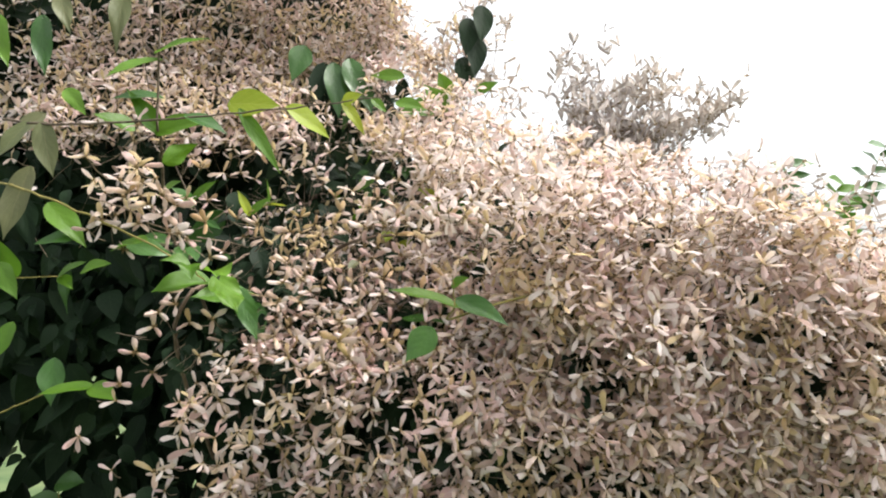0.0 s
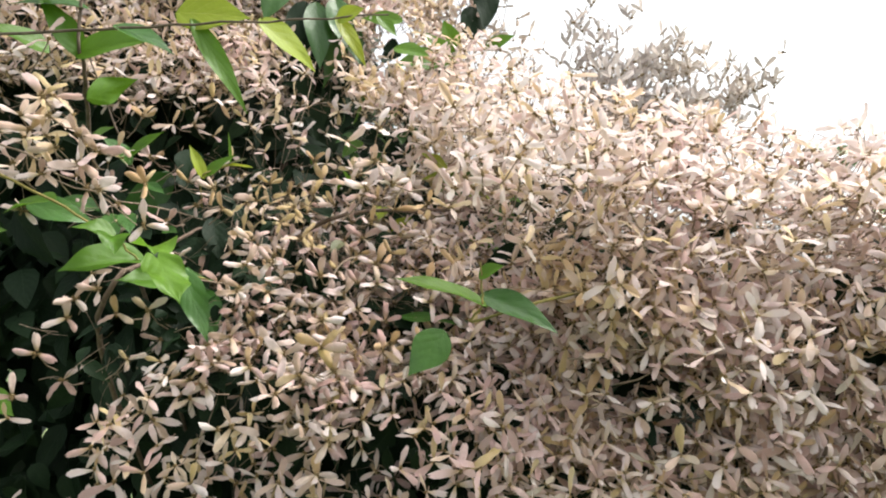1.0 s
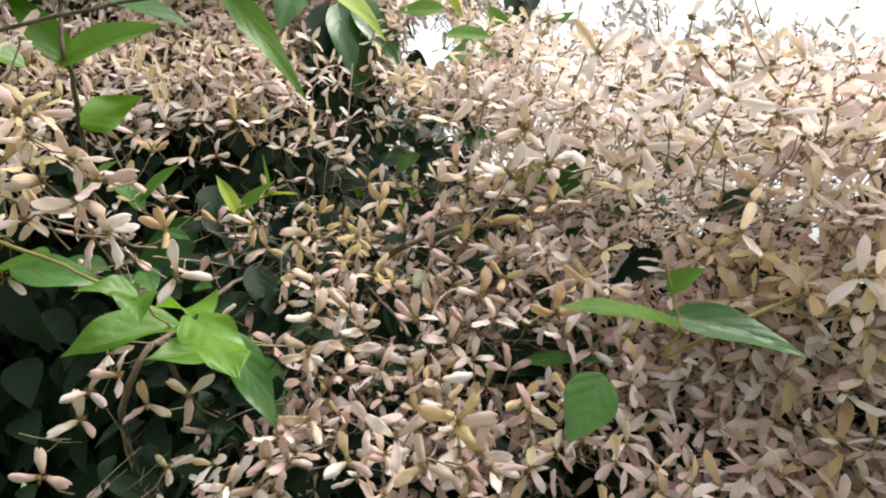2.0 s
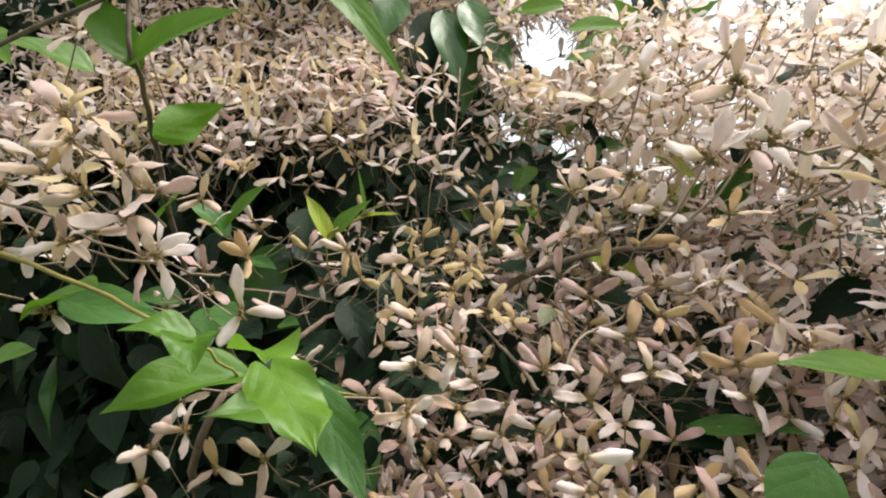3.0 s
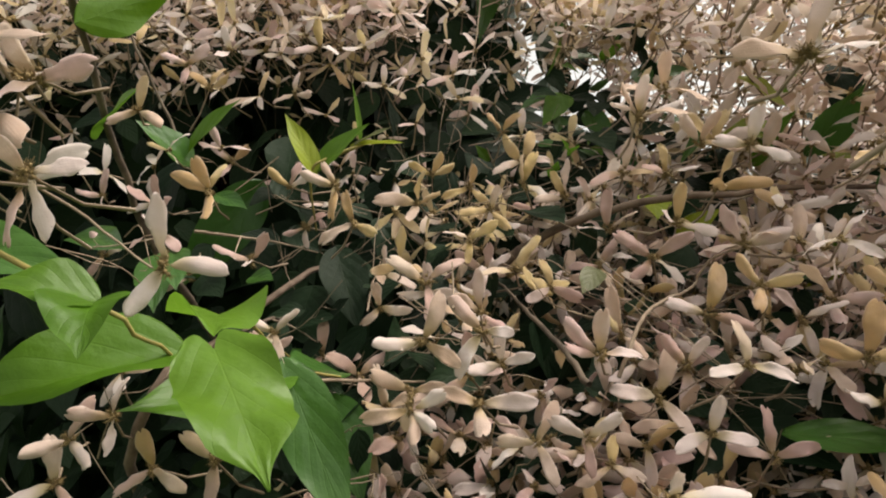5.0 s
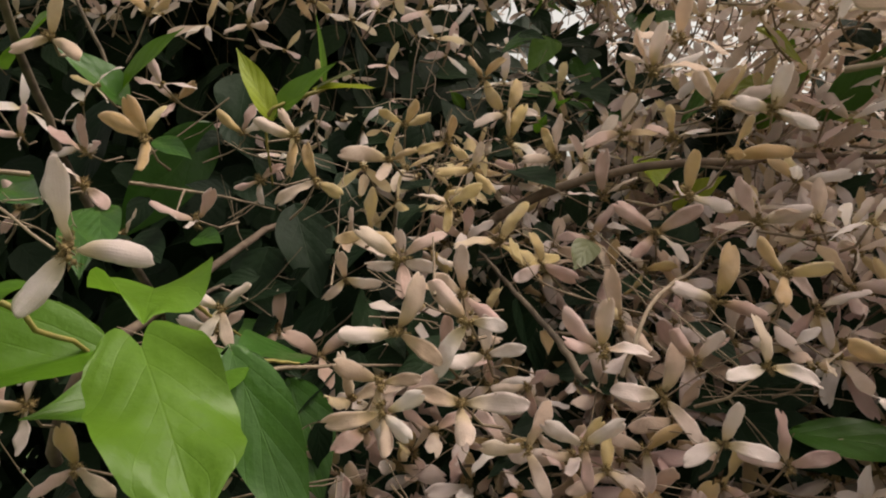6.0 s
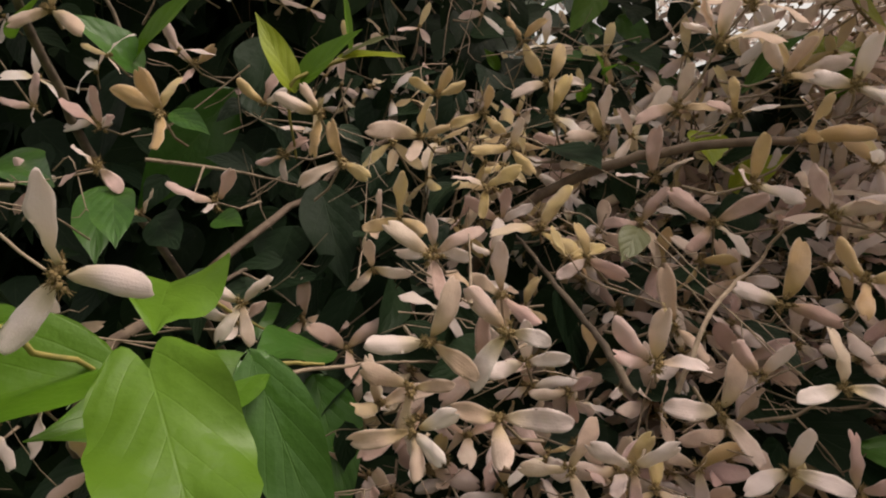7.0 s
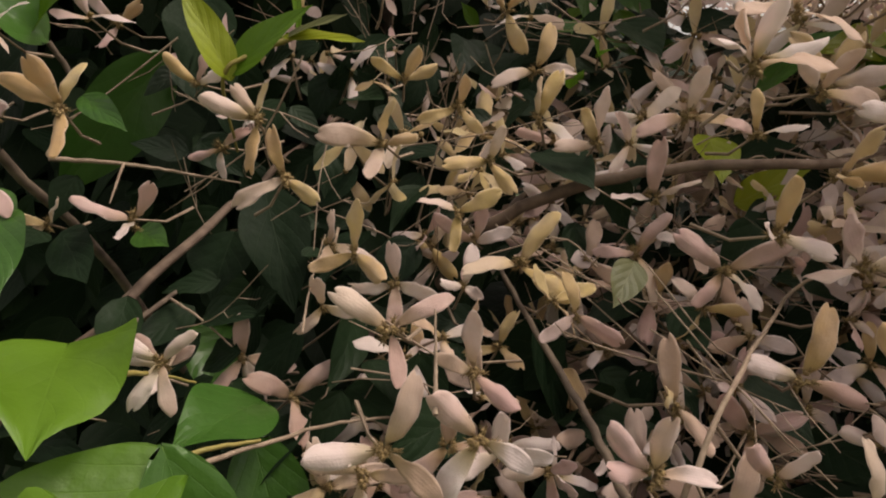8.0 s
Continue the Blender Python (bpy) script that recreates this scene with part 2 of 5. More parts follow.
def lump(n=1):
    """A small rounded lump: a cube with its corners drawn in and each face split."""
    c = np.array([(-1, -1, -1), (1, -1, -1), (1, 1, -1), (-1, 1, -1), (-1, -1, 1), (1, -1, 1), (1, 1, 1), (-1, 1, 1)], float) / 1.5
    f = np.array([(0, 3, 2, 1), (4, 5, 6, 7), (0, 1, 5, 4), (1, 2, 6, 5), (2, 3, 7, 6), (3, 0, 4, 7)])
    return c, f, np.full((8, 2), 0.5)


def tube_sheet(points, radii, sides=5):
    """A round stem along a line of points."""
    p = np.asarray(points, float)
    r = np.broadcast_to(np.asarray(radii, float), (len(p),))
    d = np.gradient(p, axis=0)
    d /= np.linalg.norm(d, axis=1, keepdims=True) + 1e-12
    ref = np.where(np.abs(d[:, 2:3]) > 0.9, np.array([[1.0, 0, 0]]), np.array([[0, 0, 1.0]]))
    s = np.cross(d, ref)
    s /= np.linalg.norm(s, axis=1, keepdims=True)
    q = np.cross(s, d)
    a = np.arange(sides) * 2 * np.pi / sides
    ring = p[:, None] + r[:, None, None] * (np.cos(a)[None, :, None] * s[:, None] + np.sin(a)[None, :, None] * q[:, None])
    n = len(p)
    i, j = np.meshgrid(np.arange(n - 1), np.arange(sides), indexing="ij")
    k = (j + 1) % sides
    faces = np.stack([i * sides + j, i * sides + k, (i + 1) * sides + k, (i + 1) * sides + j], -1).reshape(-1, 4)
    return ring.reshape(-1, 3), faces, np.full((n * sides, 2), 0.5)


def curve_through(points, steps=24, sway=0.0):
    """A smooth line through a few points, a little crooked."""
    p = np.asarray(points, float)
    t = np.linspace(0, len(p) - 1, len(p))
    if len(p) == 2:
        p = np.stack([p[0], (p[0] + p[1]) / 2, p[1]])
        t = np.array([0, 0.5, 1.0])
    out = []
    tt = np.linspace(t[0], t[-1], steps)
    m = np.gradient(p, t, axis=0)
    for s in tt:
        k = min(int(np.searchsorted(t, s, side="right")) - 1, len(p) - 2)
        h = t[k + 1] - t[k]
        w = (s - t[k]) / h
        out.append((2 * w ** 3 - 3 * w ** 2 + 1) * p[k] + (w ** 3 - 2 * w ** 2 + w) * h * m[k] + (3 * w ** 2 - 2 * w ** 3) * p[k + 1] + (w ** 3 - w ** 2) * h * m[k + 1])
    out = np.array(out)
    if sway:
        out[1:-1] += RNG.normal(0, sway, (steps - 2, 3))
    return out


class Heap:
    """Gathers many small sheets into one mesh."""

    def __init__(self):
        self.v, self.f, self.t, self.n = [], [], [], 0

    def add(self, sheet, turn=None, size=1.0, place=(0, 0, 0)):
        v, f, t = sheet
        v = v * size
        if turn is not None:
            v = v @ turn.T
        self.v.append(v + np.asarray(place))
        self.f.append(f + self.n)
        self.t.append(t)
        self.n += len(v)

    def mesh(self, name, mat):
        me = bpy.data.meshes.new(name)
        v, f, t = np.concatenate(self.v), np.concatenate(self.f), np.concatenate(self.t)
        me.vertices.add(len(v))
        me.vertices.foreach_set("co", v.astype(np.float32).ravel())
        me.loops.add(f.size)
        me.loops.foreach_set("vertex_index", f.astype(np.int32).ravel())
        me.polygons.add(len(f))
        me.polygons.foreach_set("loop_start", (np.arange(len(f)) * 4).astype(np.int32))
        layer = me.uv_layers.new(name="UVMap")
        layer.data.foreach_set("uv", t[f.ravel()].astype(np.float32).ravel())
        me.polygons.foreach_set("use_smooth", np.ones(len(f), bool))
        me.update()
        me.validate()
        me.materials.append(mat)
        return me


def sheet_mesh(name, sheet, mat):
    h = Heap()
    h.add(sheet)
    return h.mesh(name, mat)


def under(name, mesh, parent, label="", m=None):
    ob = new(name, mesh)
    ob.parent = parent
    if m is not None:
        ob.matrix_basis = m
    if label:
        tagged(ob, label)
    return ob


def frame_of(y, z):
    """A turn whose y points along the first way and whose z leans to the second."""
    y = np.asarray(y, float)
    y = y / np.linalg.norm(y)
    z = np.asarray(z, float)
    z = z - y * (z @ y)
    z = z / (np.linalg.norm(z) + 1e-9)
    return np.stack([np.cross(y, z), y, z], 1)


def matrix_of(turn, size, place):
    m = Matrix([[*(turn[k] * size), place[k]] for k in range(3)] + [[0, 0, 0, 1]])
    return m


# ---- ground ----
bm = bmesh.new()
bmesh.ops.create_grid(bm, x_segments=60, y_segments=60, size=40.0)
for vert in bm.verts:
    vert.co.z = 0.05 * noise.noise(vert.co * 0.35)
me = bpy.data.meshes.new("ground")
bm.to_mesh(me)
bm.free()
me.materials.append(EARTH)
tagged(new("ground", me), "dry earth with patches of thin grass", "ground", kind="structure")


# ---- the shrub's form ----
def step(x, lo, hi):
    s = np.clip((x - lo) / (hi - lo), 0, 1)
    return s * s * (3 - 2 * s)


def ledge(z):
    """1 at the heights where the face steps back before the bulge."""
    return step(z, 1.36, 1.43) * (1 - step(z, 1.64, 1.74))


def face_y(x, z):
    """How far ahead the flowering face of the shrub stands, at a place across and a height."""
    # above 2.1 the bank leans forward: overhang added out of view for shade
    bank = np.interp(z, (0.0, 1.0, 1.36, 1.5, 1.6, 1.7, 1.8, 1.9, 2.0, 2.1, 2.3, 2.5, 2.8), (1.06, 1.0, 0.945, 1.0, 1.1, 1.2, 1.24, 1.3, 1.4, 1.43, 1.32, 1.12, 1.05))
    bulge = np.interp(z, (0.0, 1.0, 1.36, 1.5, 1.6, 1.7, 1.85, 2.0, 2.6), (0.98, 0.92, 0.86, 0.86, 0.87, 0.98, 1.22, 1.45, 1.8))
    s = step(x, -0.13, 0.03) * (1 - ledge(z)) + step(x, 0.03, 0.16) * ledge(z)
    left = step(-x, 0.36, 0.5) * np.exp(-((z - 1.62) / 0.09) ** 2) * 0.16
    ends = 0.45 * np.maximum(0, x - 0.55) ** 1.5 + 0.35 * np.maximum(0, -x - 0.65) ** 1.5
    under_brow = 0.03 * step(x, -0.12, -0.05) * (1 - step(x, 0.10, 0.20)) * (1 - step(z, 1.46, 1.52)) * step(z, 1.30, 1.36)
    return bank * (1 - s) + bulge * s + under_brow - left + ends + 0.03 * np.sin(7 * x + 5 * z) * step(np.abs(x), 0.3, 0.5)


def crest(x):
    """The height of the shrub's outline."""
    # the left rises past the view to hold the added shading overhang
    return np.interp(x, (-3.0, -1.2, -0.22, -0.15, 0.0, 0.14, 0.30, 0.42, 0.53, 0.70, 1.2, 2.0), (1.6, 2.7, 2.75, 2.25, 2.02, 1.84, 1.765, 1.69, 1.605, 1.555, 1.45, 1.15))


shrub = tagged(new("flowering_shrub"), "large shrub covered in pale pink and cream papery bracts", "shrub")
shrub.location = (0, 1.5, 0)
bpy.context.view_layer.update()
HOME = np.array([0, 1.5, 0])


# ---- flowers: three felted bracts round a hairy middle ----
def bract_kinds(nu, nv, broad=1.0, cupped=(-0.2, 0.9)):
    rng = np.random.default_rng(5)
    return [bract_sheet(nu, nv, broad * rng.uniform(0.135, 0.18), rng.uniform(-0.22, 0.38), rng.uniform(*cupped), rng.choice((0, 0, 0.04, 0.09)), rng.uniform(-0.4, 0.4), rng.uniform(-0.2, 0.4)) for _ in range(10)]


NEAR_BRACTS, FAR_BRACTS = bract_kinds(4, 7), bract_kinds(2, 4)


def shell(sheet, thick, nu, nv):
    """Gives a sheet two faces and a rim."""
    v, f, t = sheet
    n, w = len(v), nu + 1
    edge = [*range(w), *[w * k + nu for k in range(1, nv + 1)], *[w * nv + k for k in range(nu - 1, -1, -1)], *[w * k for k in range(nv - 1, 0, -1)]]
    e = np.array(edge)
    g = np.roll(e, -1)
    inner = np.ones(n)
    inner[e] = 0.35
    top, low = v.copy(), v.copy()
    top[:, 2] += thick * inner
    low[:, 2] -= thick * inner
    return np.concatenate([top, low]), np.concatenate([f, f[:, ::-1] + n, np.stack([g, e, e + n, g + n], 1)]), np.concatenate([t, t])


BRACT_MESHES = [[sheet_mesh("bract", shell(s, 0.0055, 6, 12), mat) for s in bract_kinds(6, 12, 1.12, (-0.3, 0.5))] for mat in BRACTS]


def middle(rng, near=True):
    h = Heap()
    for k in range(7 if near else 2):
        d = rng.normal(0, 1, 3)
        d /= np.linalg.norm(d)
        h.add(lump(), frame_of(d, rng.normal(0, 1, 3)), rng.uniform(0.045, 0.075) if near else 0.085, d * rng.uniform(0.05, 0.12))
        if near:
            for _ in range(2):
                b = d + rng.normal(0, 0.35, 3)
                b /= np.linalg.norm(b)
                h.add(tube_sheet([d * 0.12, d * 0.12 + b * 0.12], (0.012, 0.004), 3))
    return np.concatenate(h.v), np.concatenate(h.f), np.concatenate(h.t)


rng = np.random.default_rng(8)
NEAR_MIDDLES, FAR_MIDDLES = [middle(rng) for _ in range(6)], [middle(rng, False) for _ in range(3)]


def hairy_middle(r):
    """A tight bunch of small calyxes, each with a tuft of hairs."""
    h = Heap()
    for k in range(13):
        d = r.normal(0, 1, 3) + (0, 0, 0.4)
        d /= np.linalg.norm(d)
        c = d * r.uniform(0.04, 0.17)
        h.add(lump(), frame_of(d, r.normal(0, 1, 3)), r.uniform(0.030, 0.055), c)
        for _ in range(11):
            b = d + r.normal(0, 0.6, 3)
            b /= np.linalg.norm(b)
            h.add(tube_sheet([c, c + b * r.uniform(0.06, 0.14)], (0.008, 0.003), 3))
    return np.concatenate(h.v), np.concatenate(h.f), np.concatenate(h.t)


MIDDLE_MESHES = [sheet_mesh("flower", hairy_middle(rng), CALYX) for _ in range(6)]


class Flower:
    """Where a flower stands, how it faces, and the ways its bracts spread (degrees in its own plane, and how far they lean forward)."""

    def __init__(self, place, turn, ways, size, rng, tint=0, crooked=1.0, lift=0.25):
        self.tints = []
        for deg, *_ in ways:
            self.tints.append(self.tint_of(tint, deg, rng))
        self.place, self.size = np.asarray(place, float), size
        self.kind = int(rng.integers(6))
        self.bracts = []
        for deg, lean in ways:
            a, l = radians(deg), radians(lean)
            y = turn @ np.array([math.cos(a) * math.cos(l), math.sin(a) * math.cos(l), math.sin(l)])
            z = turn @ np.array([-math.cos(a) * math.sin(l) * 0.9 + rng.normal(0, 0.35) * crooked, -math.sin(a) * math.sin(l) * 0.9 + rng.normal(0, 0.35) * crooked + lift, math.cos(l)])
            self.bracts.append((int(rng.integers(10)) if crooked > 0.5 else (FLAT[len(self.bracts) % 3]), frame_of(y, z), size * rng.uniform(0.85, 1.12), self.place + y * size * 0.06))
        self.turn = turn

    @staticmethod
    def tint_of(tint, deg, rng):
        """Upright bracts take ochre more often, the others white: fall of light in the tint."""
        r, up = rng.uniform(), math.sin(radians(deg))
        if tint == 2:
            return 2 if r < 0.75 else 1
        if tint == 3:
            return 3 if r < 0.9 else 1
        if up > 0.5:
            return 2 if r < 0.26 else 1 if r < 0.40 else tint
        return 3 if r < 0.30 else tint

    def spread_as(self, tint, spokes, rng):
        """Bracts given one by one: degrees in its plane, lean towards the path, length in mm, roll about its own length."""
        self.bracts, self.tints = [], []
        for deg, lean, mm, *roll in spokes:
            self.tints.append(self.tint_of(tint, deg, rng))
            a, l = radians(deg), radians(lean)
            y = self.turn @ np.array([math.cos(a) * math.cos(l), math.sin(a) * math.cos(l), math.sin(l)])
            z = self.turn @ np.array([rng.normal(0, 0.22), 0.30 + rng.normal(0, 0.2), 0.9])
            turn = frame_of(y, z)
            if roll:
                c, k = math.cos(radians(roll[0])), math.sin(radians(roll[0])) * (1 if turn[2, 0] > 0 else -1)
                turn = np.stack([c * turn[:, 0] - k * turn[:, 2], turn[:, 1], k * turn[:, 0] + c * turn[:, 2]], 1)
            self.bracts.append((int(rng.integers(10)), turn, mm * 0.0009, self.place + y * 0.0022))
        return self

    def thing(self):
        f = under("flower", MIDDLE_MESHES[self.kind], shrub, "", matrix_of(self.turn, self.size, self.place - HOME))
        inv = np.array(matrix_of(self.turn, self.size, self.place).inverted())
        for tint, (kind, turn, size, place) in zip(self.tints, self.bracts):
            m = Matrix(inv.tolist()) @ matrix_of(turn, size, place)
            under("bract", BRACT_MESHES[tint][kind], f, "", m)
        return f

    def heap(self, bracts, middles, near):
        for tint, (kind, turn, size, place) in zip(self.tints, self.bracts):
            (bracts[tint] if isinstance(bracts, list) else bracts).add((NEAR_BRACTS if near else FAR_BRACTS)[kind], turn, size, place - HOME)
        middles.add(NEAR_MIDDLES[self.kind] if near else FAR_MIDDLES[self.kind % 3], self.turn, self.size, self.place - HOME)


FLAT = (8, 9, 8)   # the straightest bracts

# a flower's plane upright and facing the path (columns: right, up, towards)
FACING = np.stack([np.array([1.0, 0, 0]), np.array([0, 0, 1.0]), np.array([0, -1.0, 0])], 1)
HEROES = []


def upright(n):
    """A flower's plane that faces along n, its first bract as near to upright as may be."""
    n = n / np.linalg.norm(n)
    right = np.cross(np.array([0, 0, 1.0]), n)
    right /= np.linalg.norm(right) + 1e-9
    return np.stack([right, np.cross(n, right), n], 1)


hero_rng = np.random.default_rng(21)


def flower(x, y, z, *degrees, size=0.026, lean=14.0, tint=None, crooked=1.0, lift=0.25):
    tint = int(hero_rng.choice((0, 0, 0, 1, 1, 2, 3))) if tint is None else tint
    HEROES.append(Flower((x, y, z), FACING, [d if isinstance(d, tuple) else (d, lean - 8 + 13 * (1 - math.sin(radians(d))) + hero_rng.normal(0, 8)) for d in degrees], size * 0.87, hero_rng, tint, crooked, lift))


def bloom_at(x, y, z, tint, *spokes):
    HEROES.append(Flower((x, y, z), FACING, [], 0.024, hero_rng).spread_as(tint, spokes, hero_rng))


bloom_at(-0.242, 1.007, 1.548, 0, (142, 13, 23.7), (36, 4, 22.4), (283, 18, 19.1))
bloom_at(-0.215, 1.015, 1.531, 0, (86, 6, 23.3), (321, 10, 19.8), (136, 51, 18.8))
bloom_at(-0.241, 0.982, 1.518, 1, (182, 17, 24.0), (60, 4, 25.4), (331, 9, 22.8))
bloom_at(-0.212, 0.983, 1.522, 0, (133, 11, 23.4), (354, 33, 20.0), (230, 19, 24.8))
bloom_at(-0.253, 1.013, 1.492, 1, (150, 14, 24.2), (6, 8, 19.5), (262, 18, 20.0))
bloom_at(-0.216, 0.989, 1.488, 1, (153, 49, 23.2), (358, 6, 28.9), (275, 47, 23.2))
bloom_at(-0.246, 0.973, 1.488, 1, (191, 18, 23.4), (20, 7, 18.8), (287, 44, 18.8), (327, 46, 18.8))
bloom_at(-0.320, 1.080, 1.510, 0, (83, 26, 23.9), (350, 7, 26.4), (238, 41, 23.9), (294, 14, 29.7))
bloom_at(-0.347, 1.060, 1.511, 0, (125, 10, 18.7), (32, 4, 18.3), (159, 15, 22.2), (270, 61, 17.9))
bloom_at(-0.296, 1.075, 1.592, 2, (110, 8, 22.0), (210, 19, 25.8), (328, 32, 20.7))
bloom_at(-0.307, 1.073, 1.616, 2, (159, 15, 23.7), (105, 45, 19.0), (262, 18, 23.2))
bloom_at(-0.258, 1.099, 1.606, 2, (166, 16, 30.8), (85, 44, 24.8), (17, 44, 24.8), (254, 48, 24.8))
bloom_at(-0.226, 1.144, 1.624, 2, (73, 18, 17.5), (201, 19, 21.8), (314, 20, 17.5))
bloom_at(-0.201, 1.204, 1.682, 2, (127, 43, 21.9), (42, 34, 21.9), (291, 14, 27.2))
bloom_at(-0.186, 1.158, 1.644, 1, (68, 4, 25.7), (190, 18, 24.5), (5, 6, 20.6))
bloom_at(-0.187, 1.114, 1.618, 0, (72, 4, 24.9), (97, 7, 20.1, 50), (332, 9, 24.3, 30))
bloom_at(-0.160, 1.114, 1.607, 1, (119, 27, 21.7), (77, 5, 27.0, 60), (182, 21, 21.7))
bloom_at(-0.163, 1.165, 1.520, 0, (94, 6, 24.0), (19, 4, 26.8), (147, 13, 23.5, 40))
bloom_at(-0.153, 1.103, 1.511, 0, (129, 11, 20.1), (182, 56, 17.3, 50), (349, 7, 21.6, 50))
bloom_at(-0.178, 1.158, 1.502, 0, (93, 6, 22.0), (360, 6, 21.9), (240, 19, 19.4))
bloom_at(-0.202, 1.058, 1.481, 0, (187, 51, 19.6), (14, 5, 24.4, 40), (100, 41, 19.6))
bloom_at(-0.158, 0.992, 1.508, 0, (81, 5, 23.2), (134, 12, 24.5), (164, 19, 19.7), (5, 5, 20.0, 30))
bloom_at(-0.142, 1.027, 1.517, 1, (106, 8, 25.9), (314, 40, 20.8), (136, 42, 20.8))
bloom_at(-0.130, 1.003, 1.487, 1, (70, 4, 24.5), (170, 16, 26.6), (307, 12, 22.7))
bloom_at(-0.096, 1.033, 1.525, 0, (69, 4, 29.3), (156, 14, 24.4), (345, 7, 25.0))
bloom_at(-0.116, 1.062, 1.559, 0, (141, 12, 27.2), (27, 4, 26.9), (224, 33, 21.9), (324, 10, 22.6, 40))
bloom_at(-0.068, 1.052, 1.563, 0, (129, 11, 27.0), (14, 5, 25.3), (185, 17, 25.2, 55))
bloom_at(-0.105, 1.045, 1.576, 0, (78, 5, 22.9), (168, 47, 18.6), (344, 8, 23.2))
bloom_at(-0.134, 1.107, 1.583, 0, (92, 6, 27.8), (183, 19, 22.3, 40), (30, 22, 22.3, 60))
bloom_at(-0.127, 1.216, 1.591, 1, (55, 4, 18.9, 40), (161, 15, 23.3, 50), (258, 26, 18.8))
bloom_at(-0.121, 1.108, 1.620, 0, (80, 5, 23.0), (190, 18, 24.7), (351, 17, 19.8))
bloom_at(-0.099, 1.086, 1.612, 0, (97, 7, 18.6), (151, 30, 17.3), (17, 4, 21.5, 70))
bloom_at(-0.124, 1.032, 1.635, 3, (84, 29, 22.6), (131, 34, 22.6, 45), (10, 5, 28.1, 60))
bloom_at(-0.106, 1.048, 1.655, 1, (84, 33, 22.4), (349, 7, 27.8, 40), (185, 17, 25.1, 30))
bloom_at(-0.133, 1.101, 1.537, 0, (77, 30, 23.8), (339, 8, 29.7), (249, 45, 23.8))
bloom_at(-0.080, 1.078, 1.629, 1, (121, 18, 21.7), (61, 29, 21.7), (357, 6, 26.9))
bloom_at(-0.077, 1.060, 1.597, 2, (8, 5, 30.9), (196, 68, 24.8), (77, 39, 24.8, 50))
bloom_at(-0.028, 1.118, 1.630, 1, (68, 4, 27.3), (163, 15, 24.3), (337, 8, 22.4))
bloom_at(-0.071, 1.088, 1.478, 0, (52, 4, 24.3), (137, 51, 19.6), (301, 13, 22.9))
bloom_at(-0.045, 1.088, 1.471, 0, (87, 6, 18.9), (168, 16, 17.8), (347, 7, 16.0))
bloom_at(-0.440, 1.212, 1.675, 0, (139, 12, 27.3), (32, 17, 22.0), (247, 28, 22.0))
bloom_at(-0.366, 1.079, 1.572, 0, (163, 15, 26.4, 40), (52, 4, 21.2), (297, 67, 21.2))
bloom_at(-0.417, 1.056, 1.590, 0, (110, 65, 19.1), (323, 10, 23.7), (202, 38, 19.1, 50))
bloom_at(-0.448, 1.108, 1.617, 0, (93, 6, 23.3), (154, 14, 26.5, 50), (8, 33, 21.3))
bloom_at(-0.351, 1.143, 1.602, 0, (37, 4, 18.3), (271, 17, 15.6), (202, 19, 17.1))
bloom_at(-0.405, 0.869, 1.651, 1, (192, 20, 20.6), (6, 32, 16.5), (261, 2, 18.3))
bloom_at(-0.379, 0.874, 1.635, 1, (111, 38, 20.3), (32, 62, 20.3), (360, 1, 25.3, 50))
bloom_at(-0.385, 0.900, 1.631, 1, (352, -1, 23.8), (156, 47, 19.1, 40), (86, 22, 19.9))
bloom_at(-0.399, 0.874, 1.622, 1, (59, 52, 20.0), (175, 71, 20.0), (194, 19, 24.9))
bloom_at(-0.412, 0.875, 1.596, 0, (64, 42, 18.3), (193, 20, 22.8), (330, 3, 18.3), (21, 31, 18.3))
bloom_at(-0.355, 0.869, 1.582, 0, (10, 4, 19.1), (288, -2, 23.8), (92, 60, 19.1))
bloom_at(-0.445, 0.908, 1.563, 1, (166, 24, 20.2), (314, -4, 18.6), (109, 55, 16.2))
bloom_at(-0.096, 0.797, 1.583, 3, (169, 24, 23.3, 25), (13, 44, 18.7, 40), (61, 22, 18.7))
bloom_at(-0.114, 0.852, 1.594, 3, (173, 23, 20.3), (78, 20, 18.7), (10, 3, 18.0, 50))
bloom_at(-0.088, 0.781, 1.604, 1, (198, 18, 19.2), (96, 33, 15.4), (304, 20, 15.4, 40))
bloom_at(-0.074, 0.797, 1.587, 3, (71, 19, 18.5), (22, 6, 15.6, 40), (173, 51, 14.9, 40))
bloom_at(-0.037, 0.964, 1.594, 2, (74, 42, 19.6), (216, 22, 19.6, 40), (1, 1, 24.4, 50))
bloom_at(-0.120, 1.041, 1.638, 3, (85, 45, 19.0), (157, 25, 21.6, 50), (10, 3, 23.7, 50))
bloom_at(-0.047, 1.039, 1.521, 0, (132, 27, 21.9), (23, 6, 24.4, 30), (225, 11, 19.8), (288, 16, 19.6))
bloom_at(-0.145, 0.915, 1.463, 3, (96, 47, 20.5), (202, 52, 20.5), (358, 0, 25.5, 20))
bloom_at(0.001, 1.020, 1.484, 0, (159, 25, 22.3), (57, 36, 20.6), (339, -2, 25.6))
bloom_at(-0.040, 1.083, 1.461, 0, (96, 24, 23.4), (360, 1, 26.9, 60), (161, 25, 22.9, 50))
bloom_at(-0.445, 0.950, 1.416, 0, (93, 10, 22.5), (175, 12, 24.0), (342, 15, 24.0))
bloom_at(-0.461, 0.940, 1.373, 0, (94, 10, 24.0), (185, 12, 25.0), (352, 15, 22.0))
